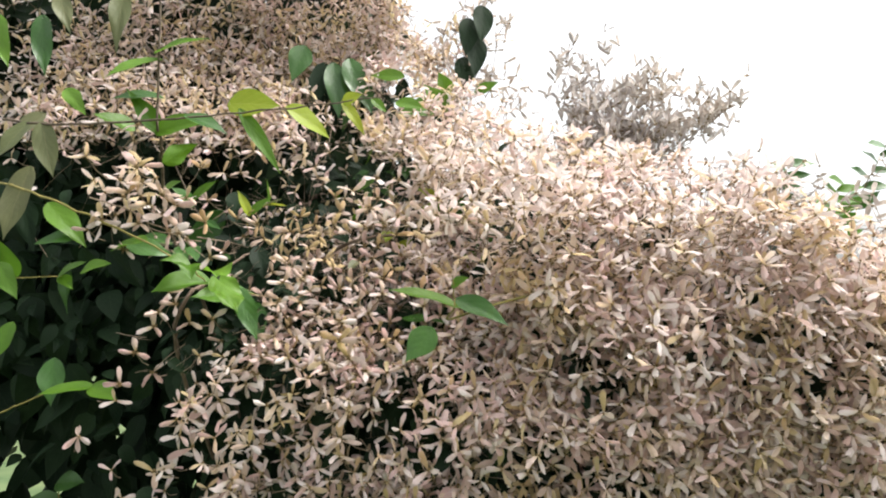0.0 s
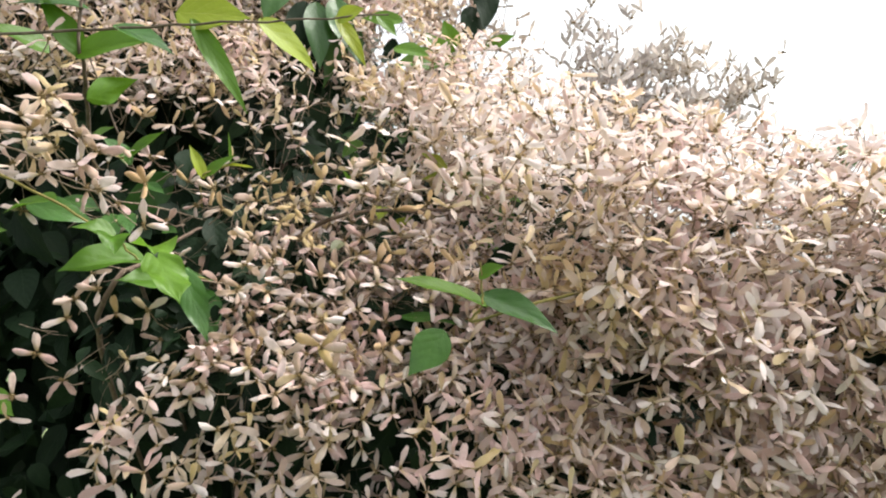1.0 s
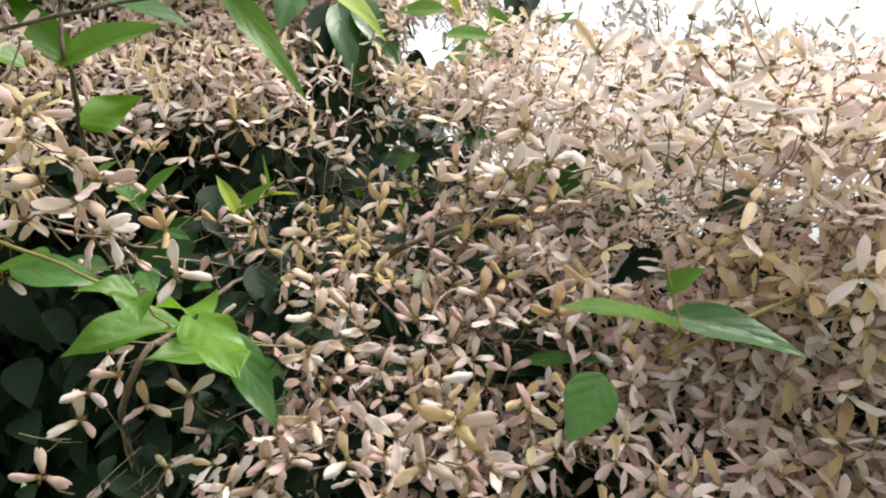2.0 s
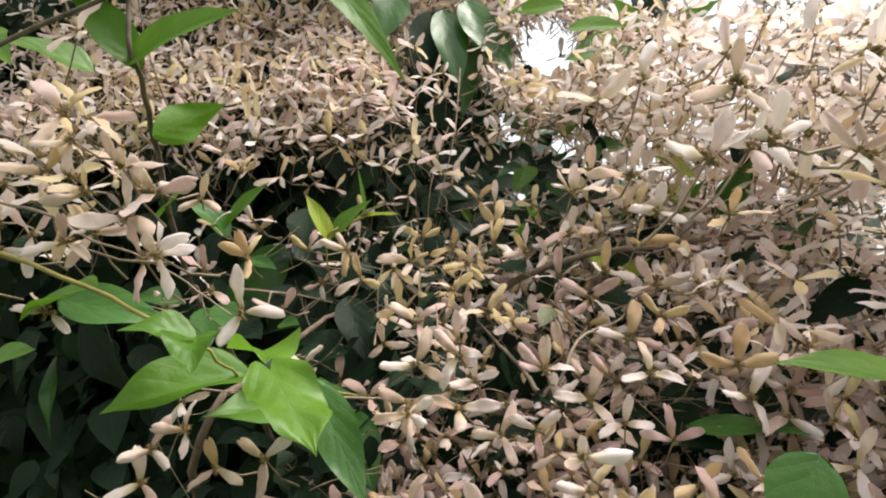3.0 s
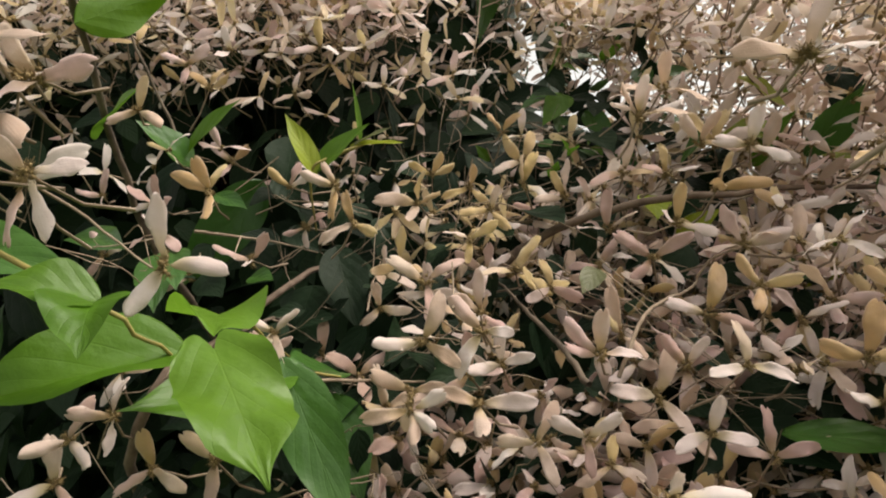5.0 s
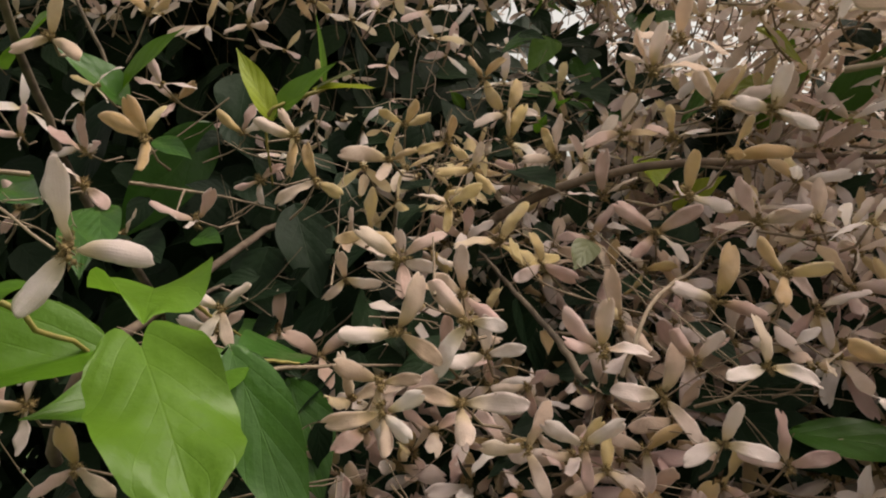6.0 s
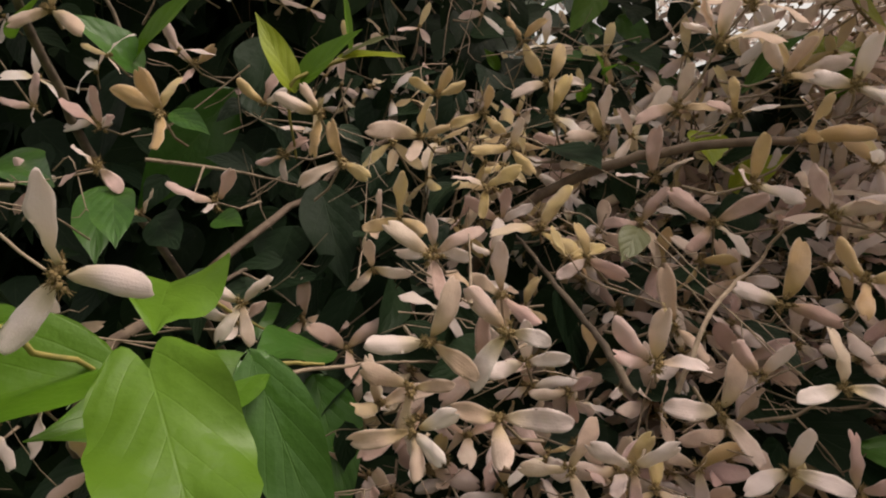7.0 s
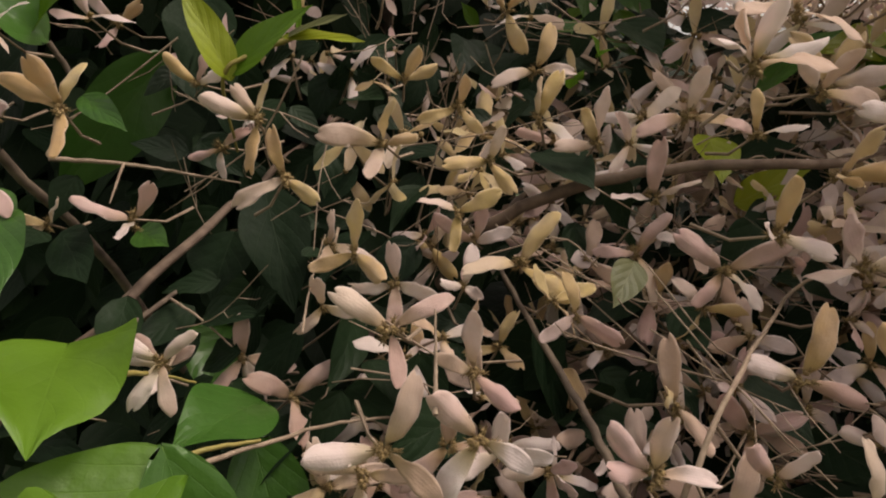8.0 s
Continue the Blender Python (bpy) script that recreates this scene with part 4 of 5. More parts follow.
branch([(-0.460, 1.350, 1.150), (-0.440, 1.080, 1.410), (-0.405, 1.030, 1.492), (-0.387, 1.064, 1.518), (-0.371, 1.100, 1.540), (-0.355, 1.140, 1.563), (-0.345, 1.190, 1.582), (-0.325, 1.250, 1.612), (-0.29, 1.29, 1.635), (-0.23, 1.33, 1.65)], 0.0036, BOUGH)
branch([(-0.365, 1.060, 1.526), (-0.358, 1.090, 1.534), (-0.363, 1.120, 1.534), (-0.363, 1.140, 1.542)], 0.0014, BARK, "twig", "thin brown twig")
branch([(-0.357, 1.090, 1.533), (-0.340, 1.080, 1.528), (-0.321, 1.070, 1.518)], 0.0008, TWIG, "twig", "thin pale twig")
branch([(-0.346, 0.970, 1.500), (-0.310, 1.000, 1.504), (-0.292, 1.020, 1.500)], 0.0015, GREEN_STEM, "twig", "greenish leaf twig")
branch([(-0.309, 1.000, 1.500), (-0.292, 1.020, 1.498), (-0.273, 1.045, 1.495), (-0.250, 1.060, 1.492), (-0.216, 1.070, 1.490)], 0.0011, TWIG, "twig", "long pale twig")
branch([(-0.335, 1.000, 1.532), (-0.336, 1.030, 1.520), (-0.329, 1.050, 1.509)], 0.0012, GREEN_STEM, "twig", "short green twig")
branch([(-0.225, 0.975, 1.533), (-0.226, 0.990, 1.543), (-0.227, 1.000, 1.557)], 0.0008, TWIG, "twig", "bare pale twig")
branch([(-0.281, 1.040, 1.535), (-0.283, 1.060, 1.548), (-0.281, 1.080, 1.567)], 0.0006, TWIG, "twig", "bare pale twig")
branch([(-0.163, 1.000, 1.494), (-0.175, 1.030, 1.513), (-0.190, 1.070, 1.531), (-0.205, 1.110, 1.549), (-0.219, 1.150, 1.562)], 0.0018, BARK, "twig", "bare brown twig")
branch([(-0.150, 0.990, 1.498), (-0.131, 1.009, 1.528), (-0.096, 1.060, 1.541), (-0.084, 1.060, 1.556), (-0.061, 1.060, 1.562), (-0.032, 1.070, 1.550)], 0.0011, TWIG, "twig", "curved pale flower twig")
branch([(-0.250, 1.170, 1.500), (-0.225, 1.150, 1.545), (-0.195, 1.135, 1.573), (-0.160, 1.118, 1.589), (-0.125, 1.106, 1.597), (-0.077, 1.097, 1.600), (-0.007, 1.125, 1.606), (0.130, 1.180, 1.612)], 0.0040, BOUGH)


# ---- leaves that stand out singly ----
def leaf(parent, base, tip, wide, up=(0, -0.7, 0.7), mat=FRESH, droop=0.12, fold=0.25, wave=0.03, seed=0.0, point=1.0, label="", lobe=0.10):
    b, t = np.array(base, float), np.array(tip, float)
    size = np.linalg.norm(t - b)
    turn = frame_of(t - b, up)
    sheet = leaf_sheet(8, 16, wide / 2 / size, droop, fold, wave, point, seed, lobe)
    # keep the tip in its place although the blade droops
    v = sheet[0].copy()
    v[:, 2] += droop * v[:, 1]
    return under("leaf", sheet_mesh("leaf", (v, sheet[1], sheet[2]), mat), parent, label, matrix_of(turn, size, b - HOME))


def heart_leaf(parent, base, tip, wide, up, mat, droop, fold, wave, lobe, seed=0.0):
    b, t = np.array(base, float), np.array(tip, float)
    size = np.linalg.norm(t - b)
    sheet = heart_sheet(14, 30, wide / 2 / size, droop, fold, wave, lobe, seed)
    v = sheet[0].copy()
    v[:, 2] += droop * v[:, 1]
    return under("leaf", sheet_mesh("leaf", (v, sheet[1], sheet[2]), mat), parent, "", matrix_of(frame_of(t - b, up), size, b - HOME))


# the bright shoot low beside the bloom
shoot = branch([(-0.80, 1.08, 1.70), (-0.62, 0.96, 1.655), (-0.520, 0.910, 1.620), (-0.413, 0.900, 1.573), (-0.355, 0.905, 1.540), (-0.341, 0.935, 1.518)], 0.0021, GREEN_STEM, "shoot", "yellowish green leafy shoot")
leaf(shoot, (-0.340, 0.935, 1.518), (-0.398, 0.888, 1.503), 0.046, (0.05, -0.70, 0.70), LUSH, 0.10, 0.55, 0.05, 1.0)
heart_leaf(shoot, (-0.3185, 0.928, 1.5205), (-0.2775, 0.882, 1.4750), 0.041, (0.40, -0.68, 0.62), FRESH, 0.10, 0.16, 0.10, 0.14, 2.0)
leaf(shoot, (-0.310, 0.988, 1.506), (-0.276, 0.975, 1.430), 0.031, (0.4, -0.9, 0.2), MIDGREEN, 0.05, 0.15, 0.03, 0.4)
leaf(shoot, (-0.303, 1.045, 1.484), (-0.284, 1.030, 1.430), 0.032, (0.3, -0.9, 0.2), MIDGREEN, 0.05, 0.15, 0.03, 3.0)
leaf(shoot, (-0.352, 0.900, 1.540), (-0.338, 0.872, 1.520), 0.030, (0.2, -0.5, 0.8), FRESH, 0.35, 0.5, 0.09, 5.0)
leaf(shoot, (-0.352, 0.900, 1.540), (-0.384, 0.880, 1.546), 0.028, (0.0, -0.6, 0.8), FRESH, 0.2, 0.4, 0.05, 4.0)
leaf(shoot, (-0.450, 0.930, 1.572), (-0.392, 0.945, 1.556), 0.033, (-0.1, -0.8, 0.6), MIDGREEN, 0.1, 0.2, 0.03, 2.5)
leaf(shoot, (-0.415, 0.900, 1.573), (-0.470, 0.915, 1.560), 0.036, (-0.2, -0.5, 0.9), FRESH, 0.15, 0.3, 0.03, 0.7)
leaf(shoot, (-0.356, 1.010, 1.536), (-0.332, 0.955, 1.525), 0.050, (0.1, -0.12, 1.0), FRESH, 0.14, 0.4, 0.16, 1.5)
leaf(shoot, (-0.312, 0.988, 1.504), (-0.362, 0.930, 1.496), 0.040, (0.4, -0.3, 0.85), FRESH, -0.15, 0.2, 0.04, 2.2)
leaf(shoot, (-0.304, 1.050, 1.501), (-0.316, 1.000, 1.505), 0.034, (0.2, -0.5, 0.85), MIDGREEN, 0.1, 0.2, 0.04, 3.2)
leaf(shoot, (-0.344, 1.120, 1.510), (-0.340, 1.080, 1.490), 0.036, (0.2, -0.7, 0.6), MIDGREEN, 0.1, 0.2, 0.04, 4.2)
leaf(shrub, (-0.504, 1.100, 1.599), (-0.436, 1.050, 1.580), 0.030, (0.2, -0.7, 0.6), MIDGREEN, 0.1, 0.2, 0.04, 4.2)
leaf(shrub, (-0.446, 1.100, 1.579), (-0.423, 1.060, 1.540), 0.026, (0.2, -0.7, 0.4), MIDGREEN, 0.1, 0.2, 0.04, 1.2)
leaf(shrub, (-0.405, 1.050, 1.577), (-0.386, 1.020, 1.551), 0.022, (0.2, -0.7, 0.4), MIDGREEN, 0.1, 0.2, 0.04, 1.2)
leaf(shoot, (-0.530, 0.960, 1.535), (-0.482, 0.945, 1.545), 0.030, (0.1, -0.7, 0.7), FRESH, 0.1, 0.3, 0.03, 2.5)

branch([(-0.482, 0.880, 1.632), (-0.431, 0.885, 1.616), (-0.410, 0.890, 1.601), (-0.373, 0.900, 1.584), (-0.331, 0.903, 1.552)], 0.0011, TWIG, "twig", "thin pinkish flower twig")

# the young shoot in the dark hollow
shoot = branch([(-0.300, 1.130, 1.660), (-0.320, 1.118, 1.648), (-0.336, 1.112, 1.636), (-0.345, 1.150, 1.600)], 0.0016, GREEN_STEM, "shoot", "young yellow-green shoot tip")
leaf(shoot, (-0.334, 1.112, 1.638), (-0.352, 1.105, 1.678), 0.018, (0.6, -0.7, 0.2), YELLOW, 0.05, 0.3, 0.02, 1.0)
leaf(shoot, (-0.330, 1.114, 1.640), (-0.292, 1.110, 1.668), 0.020, (-0.3, -0.8, 0.4), FRESH, 0.1, 0.3, 0.02, 2.0)
leaf(shoot, (-0.306, 1.118, 1.655), (-0.268, 1.110, 1.652), 0.011, (0.0, -0.6, 0.8), YELLOW, 0.05, 0.3, 0.03, 3.0)
leaf(shoot, (-0.306, 1.118, 1.655), (-0.276, 1.110, 1.664), 0.009, (0.0, -0.6, 0.8), OLIVE, 0.05, 0.3, 0.03, 4.0)
leaf(shoot, (-0.302, 1.120, 1.660), (-0.305, 1.115, 1.700), 0.005, (0.8, -0.6, 0.2), FRESH, 0.05, 0.5, 0.0, 4.0)

# two upright stems with bright leaves
shoot = branch([(-0.42, 1.45, 1.15), (-0.455, 1.25, 1.48), (-0.475, 1.140, 1.600), (-0.468, 1.090, 1.653), (-0.447, 1.020, 1.708), (-0.425, 0.965, 1.735), (-0.420, 0.945, 1.765), (-0.421, 0.940, 1.938), (-0.425, 0.940, 2.200)], 0.0034, BARK, "shoot", "upright brown shoot with bright green leaves")
leaf(shoot, (-0.421, 0.940, 1.858), (-0.335, 0.915, 1.868), 0.030, (0.0, -0.6, 0.8), FRESH, 0.15, 0.3, 0.02, 1.0)
leaf(shoot, (-0.421, 0.940, 1.845), (-0.480, 0.900, 1.805), 0.034, (0.0, -0.6, 0.8), FRESH, 0.15, 0.3, 0.02, 2.0)
leaf(shoot, (-0.420, 0.945, 1.790), (-0.484, 0.925, 1.782), 0.034, (0.0, -0.6, 0.8), MIDGREEN, 0.15, 0.3, 0.02, 2.4)
leaf(shoot, (-0.421, 0.950, 1.742), (-0.333, 0.925, 1.752), 0.036, (0.1, -0.93, 0.35), FRESH, 0.15, 0.3, 0.02, 3.0)
leaf(shoot, (-0.423, 0.955, 1.742), (-0.462, 0.930, 1.800), 0.028, (0.3, -0.8, 0.3), FRESH, 0.1, 0.3, 0.02, 3.6)
leaf(shoot, (-0.434, 1.005, 1.708), (-0.398, 1.045, 1.745), 0.030, (0.25, 0.75, 0.6), LUSH, 0.10, 0.15, 0.06, 4.0)
leaf(shoot, (-0.475, 1.080, 1.665), (-0.425, 1.050, 1.685), 0.026, (0.0, -0.7, 0.6), FRESH, 0.1, 0.3, 0.02, 5.0)
leaf(shoot, (-0.470, 0.970, 1.750), (-0.515, 0.940, 1.765), 0.036, (0.0, -0.7, 0.6), FRESH, 0.1, 0.3, 0.02, 6.0)
shoot = branch([(-0.435, 1.150, 1.640), (-0.457, 1.140, 1.691), (-0.510, 1.120, 1.834), (-0.530, 1.120, 1.950)], 0.0016, BARK, "shoot", "thin upright green shoot")
leaf(shoot, (-0.444, 1.140, 1.663), (-0.393, 1.125, 1.699), 0.026, (0.0, -0.7, 0.6), LUSH, 0.1, 0.3, 0.02, 5.0)
leaf(shoot, (-0.442, 1.140, 1.658), (-0.468, 1.110, 1.684), 0.030, (0.0, -0.7, 0.6), MIDGREEN, 0.1, 0.3, 0.02, 6.0)

# the level twig with hanging leaves
shoot = branch([(-0.680, 0.990, 1.770), (-0.574, 0.950, 1.752), (-0.375, 0.870, 1.738), (-0.217, 0.850, 1.746), (-0.085, 0.860, 1.765)], 0.0021, BARK, "shoot", "long level twig with drooping bright green leaves")
leaf(shoot, (-0.286, 0.866, 1.758), (-0.217, 0.856, 1.752), 0.044, (0.0, -0.95, 0.3), YELLOW, 0.1, 0.15, 0.02, 1.0)
leaf(shoot, (-0.268, 0.855, 1.741), (-0.219, 0.868, 1.662), 0.021, (0.3, -0.9, 0.3), FRESH, 0.12, 0.25, 0.02, 2.0)
leaf(shoot, (-0.206, 0.860, 1.748), (-0.162, 0.915, 1.722), 0.034, (0.3, -0.9, 0.4), YELLOW, 0.2, 0.25, 0.02, 3.0)
leaf(shoot, (-0.134, 0.862, 1.758), (-0.106, 0.870, 1.715), 0.017, (0.3, -0.9, 0.3), YELLOW, 0.15, 0.25, 0.02, 4.0)
leaf(shoot, (-0.134, 0.862, 1.758), (-0.108, 0.855, 1.768), 0.022, (0.0, -0.9, 0.4), YELLOW, 0.1, 0.25, 0.02, 5.0)
leaf(shoot, (-0.095, 0.862, 1.763), (-0.076, 0.865, 1.745), 0.014, (0.2, -0.9, 0.3), FRESH, 0.15, 0.25, 0.02, 5.5)
leaf(shoot, (-0.345, 0.865, 1.740), (-0.290, 0.865, 1.715), 0.028, (0.0, -0.6, 0.8), MIDGREEN, 0.15, 0.3, 0.02, 6.5)
leaf(shoot, (-0.600, 0.960, 1.752), (-0.575, 0.950, 1.672), 0.036, (0.1, -0.9, 0.3), OLIVE, 0.1, 0.2, 0.03, 1.5)
leaf(shoot, (-0.630, 0.970, 1.758), (-0.660, 0.950, 1.700), 0.034, (-0.2, -0.9, 0.3), OLIVE, 0.1, 0.2, 0.03, 2.7)

# leaves in the shade beside the dark hollow
shoot = branch([(-0.750, 1.120, 1.300), (-0.630, 1.070, 1.345), (-0.558, 1.045, 1.352)], 0.0015, GREEN_STEM, "shoot", "low green shoot in the shade")
leaf(shoot, (-0.560, 1.045, 1.354), (-0.628, 1.020, 1.345), 0.030, (0.0, -0.5, 0.9), FRESH, 0.15, 0.25, 0.02, 1.0)
leaf(shoot, (-0.556, 1.045, 1.354), (-0.504, 1.020, 1.336), 0.034, (0.1, -0.7, 0.7), FRESH, 0.15, 0.25, 0.02, 2.0)
shoot = branch([(-0.800, 1.080, 1.520), (-0.700, 1.060, 1.527), (-0.614, 1.050, 1.529)], 0.0014, GREEN_STEM, "shoot", "thin green side shoot")
leaf(shoot, (-0.618, 1.050, 1.531), (-0.565, 1.030, 1.552), 0.026, (0.0, -0.7, 0.7), FRESH, 0.1, 0.25, 0.02, 3.0)
leaf(shoot, (-0.616, 1.050, 1.529), (-0.585, 1.030, 1.508), 0.020, (0.0, -0.7, 0.7), FRESH, 0.1, 0.25, 0.02, 4.0)
leaf(shoot, (-0.700, 1.060, 1.530), (-0.710, 1.030, 1.590), 0.036, (0.2, -0.9, 0.3), FRESH, 0.1, 0.25, 0.02, 5.0)
leaf(shoot, (-0.720, 1.060, 1.526), (-0.720, 1.030, 1.490), 0.022, (0.2, -0.9, 0.3), FRESH, 0.1, 0.25, 0.02, 6.0)
shade = np.random.default_rng(40)
for k in range(30):
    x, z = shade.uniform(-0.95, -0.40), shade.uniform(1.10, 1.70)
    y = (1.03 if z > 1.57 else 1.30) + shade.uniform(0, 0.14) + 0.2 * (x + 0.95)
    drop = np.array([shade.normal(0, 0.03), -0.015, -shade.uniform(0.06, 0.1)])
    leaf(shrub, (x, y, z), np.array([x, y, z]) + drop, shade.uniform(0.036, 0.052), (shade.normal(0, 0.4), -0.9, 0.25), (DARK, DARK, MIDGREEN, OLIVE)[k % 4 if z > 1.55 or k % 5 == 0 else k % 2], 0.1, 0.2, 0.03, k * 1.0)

# the pair of leaves amid the bloom
shoot = branch([(0.137, 0.900, 1.503), (0.071, 0.880, 1.487), (0.007, 0.870, 1.467), (0.015, 0.860, 1.483), (0.014, 0.860, 1.505), (0.012, 0.860, 1.525)], 0.0018, GREEN_STEM, "shoot", "short green shoot amid the bloom")
leaf(shoot, (0.014, 0.860, 1.485), (-0.070, 0.840, 1.506), 0.030, (0.0, -0.5, 0.9), FRESH, 0.15, 0.3, 0.02, 1.0)
leaf(shoot, (0.022, 0.878, 1.492), (0.084, 0.835, 1.460), 0.034, (0.0, -0.7, 0.7), MIDGREEN, 0.15, 0.3, 0.02, 2.0)
leaf(shoot, (0.013, 0.860, 1.511), (0.034, 0.850, 1.522), 0.020, (0.0, -0.7, 0.7), FRESH, 0.15, 0.3, 0.02, 3.0)
leaf(shrub, (-0.017, 0.949, 1.448), (-0.053, 0.929, 1.405), 0.042, (-0.1, -0.95, 0.2), MIDGREEN, 0.05, 0.15, 0.02, 3.0, 1.0, "dark heart-shaped leaf")
leaf(shrub, (-0.058, 1.032, 1.463), (0.012, 1.000, 1.456), 0.030, (0.0, -0.35, 0.9), MIDGREEN, 0.08, 0.1, 0.03, 2.0, 1.0, "glossy dark green leaf")
leaf(shrub, (0.031, 1.094, 1.455), (-0.056, 1.034, 1.460), 0.034, (0.0, -0.4, 0.9), MIDGREEN, 0.05, 0.15, 0.02, 4.0)
leaf(shrub, (-0.322, 1.125, 1.580), (-0.303, 1.106, 1.523), 0.034, (0.4, -0.9, 0.3), DARK, 0.05, 0.2, 0.02, 4.0)
leaf(shrub, (-0.085, 1.215, 1.865), (-0.035, 1.190, 1.845), 0.034, (0.0, -0.8, 0.5), FRESH, 0.1, 0.2, 0.02, 4.0)
leaf(shrub, (-0.016, 1.310, 1.885), (-0.090, 1.290, 1.864), 0.046, (0.0, -0.92, 0.3), FRESH, 0.1, 0.2, 0.02, 4.6)
leaf(shrub, (0.004, 1.330, 1.884), (-0.040, 1.320, 1.934), 0.044, (0.0, -0.92, 0.3), FRESH, 0.1, 0.2, 0.02, 3.6)
leaf(shrub, (-0.085, 1.310, 1.948), (-0.150, 1.320, 1.952), 0.030, (0.0, -0.92, 0.3), FRESH, 0.1, 0.2, 0.02, 2.6)
leaf(shrub, (-0.062, 1.350, 1.890), (-0.042, 1.350, 1.855), 0.030, (0.0, -0.95, 0.2), DARK, 0.1, 0.2, 0.02, 1.6)
leaf(shrub, (0.010, 1.370, 1.930), (-0.010, 1.350, 1.970), 0.04, (0.0, -0.8, 0.4), FRESH, 0.1, 0.2, 0.02, 5.6)
leaf(shrub, (0.070, 1.370, 1.930), (0.120, 1.350, 1.950), 0.03, (0.0, -0.8, 0.4), FRESH, 0.1, 0.2, 0.02, 5.9)

# leaves that crowd the shaded flank
leaf(shrub, (-0.723, 1.020, 1.947), (-0.683, 1.000, 1.856), 0.035, (0.1, -0.85, 0.4), FRESH, 0.12, 0.25, 0.04, 0.0)
leaf(shrub, (-0.677, 1.070, 1.964), (-0.656, 1.050, 1.859), 0.036, (0.1, -0.85, 0.4), MIDGREEN, 0.12, 0.25, 0.04, 1.3)
leaf(shrub, (-0.650, 1.070, 2.008), (-0.617, 1.050, 1.931), 0.030, (0.1, -0.85, 0.4), OLIVE, 0.12, 0.25, 0.04, 2.6)
leaf(shrub, (-0.566, 1.120, 2.037), (-0.566, 1.100, 1.916), 0.034, (0.1, -0.85, 0.4), OLIVE, 0.12, 0.25, 0.04, 3.9)
leaf(shrub, (-0.600, 1.020, 1.826), (-0.558, 1.000, 1.779), 0.026, (0.1, -0.85, 0.4), FRESH, 0.12, 0.25, 0.04, 5.2)
leaf(shrub, (-0.639, 1.020, 1.784), (-0.689, 1.000, 1.716), 0.046, (-0.2, -0.85, 0.4), OLIVE, 0.12, 0.25, 0.04, 6.5)
leaf(shrub, (-0.644, 1.000, 1.690), (-0.665, 0.980, 1.582), 0.044, (0.1, -0.85, 0.4), OLIVE, 0.12, 0.25, 0.04, 7.8)
leaf(shrub, (-0.607, 1.000, 1.637), (-0.539, 0.980, 1.571), 0.040, (0.2, -0.75, 0.6), FRESH, 0.12, 0.25, 0.04, 9.1)
leaf(shrub, (-0.664, 1.020, 1.648), (-0.630, 1.000, 1.566), 0.036, (0.1, -0.85, 0.4), DARK, 0.12, 0.25, 0.04, 10.4)
leaf(shrub, (-0.560, 0.990, 1.592), (-0.612, 0.970, 1.575), 0.024, (0.1, -0.85, 0.4), MIDGREEN, 0.12, 0.25, 0.04, 11.7)
leaf(shrub, (-0.675, 0.990, 1.544), (-0.633, 0.970, 1.493), 0.030, (0.1, -0.85, 0.4), FRESH, 0.12, 0.25, 0.04, 13.0)
leaf(shrub, (-0.653, 0.990, 1.454), (-0.663, 0.970, 1.401), 0.028, (0.1, -0.85, 0.4), FRESH, 0.12, 0.25, 0.04, 14.3)
leaf(shrub, (-0.634, 1.070, 1.391), (-0.624, 1.050, 1.322), 0.040, (0.1, -0.85, 0.4), MIDGREEN, 0.12, 0.25, 0.04, 15.6)

# single leaves and a forked twig between the flowers
leaf(shrub, (-0.096, 1.150, 1.610), (-0.099, 1.120, 1.589), 0.024, (0.1, -0.75, 0.55), YELLOW, 0.1, 0.25, 0.03, 1.3)
leaf(shrub, (-0.147, 1.190, 1.651), (-0.157, 1.170, 1.665), 0.010, (0.1, -0.75, 0.55), FRESH, 0.1, 0.25, 0.03, 2.3)
leaf(shrub, (-0.148, 1.190, 1.655), (-0.141, 1.170, 1.658), 0.009, (0.1, -0.75, 0.55), FRESH, 0.1, 0.25, 0.03, 3.3)
leaf(shrub, (-0.163, 1.190, 1.638), (-0.159, 1.170, 1.646), 0.010, (0.1, -0.75, 0.55), FRESH, 0.1, 0.25, 0.03, 4.3)
leaf(shrub, (-0.182, 1.130, 1.602), (-0.162, 1.100, 1.587), 0.030, (0.1, -0.5, 0.85), DARK, 0.1, 0.25, 0.03, 5.1)
leaf(shrub, (-0.145, 1.090, 1.555), (-0.157, 1.070, 1.540), 0.016, (0.1, -0.75, 0.55), OLIVE, 0.1, 0.25, 0.03, 0.5)
leaf(shrub, (-0.375, 1.100, 1.563), (-0.354, 1.085, 1.559), 0.016, (0.1, -0.75, 0.55), MIDGREEN, 0.1, 0.25, 0.03, 0.9)
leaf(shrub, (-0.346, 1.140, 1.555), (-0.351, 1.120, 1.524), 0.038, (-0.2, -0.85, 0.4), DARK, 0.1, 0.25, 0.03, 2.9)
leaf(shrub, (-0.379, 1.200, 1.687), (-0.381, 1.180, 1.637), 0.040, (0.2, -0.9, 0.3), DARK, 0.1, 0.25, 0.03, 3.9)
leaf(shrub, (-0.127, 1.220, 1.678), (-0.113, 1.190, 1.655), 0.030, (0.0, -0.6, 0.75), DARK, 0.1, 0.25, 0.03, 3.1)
leaf(shrub, (-0.409, 1.120, 1.626), (-0.378, 1.100, 1.610), 0.014, (0.1, -0.75, 0.55), MIDGREEN, 0.1, 0.25, 0.03, 6.1)
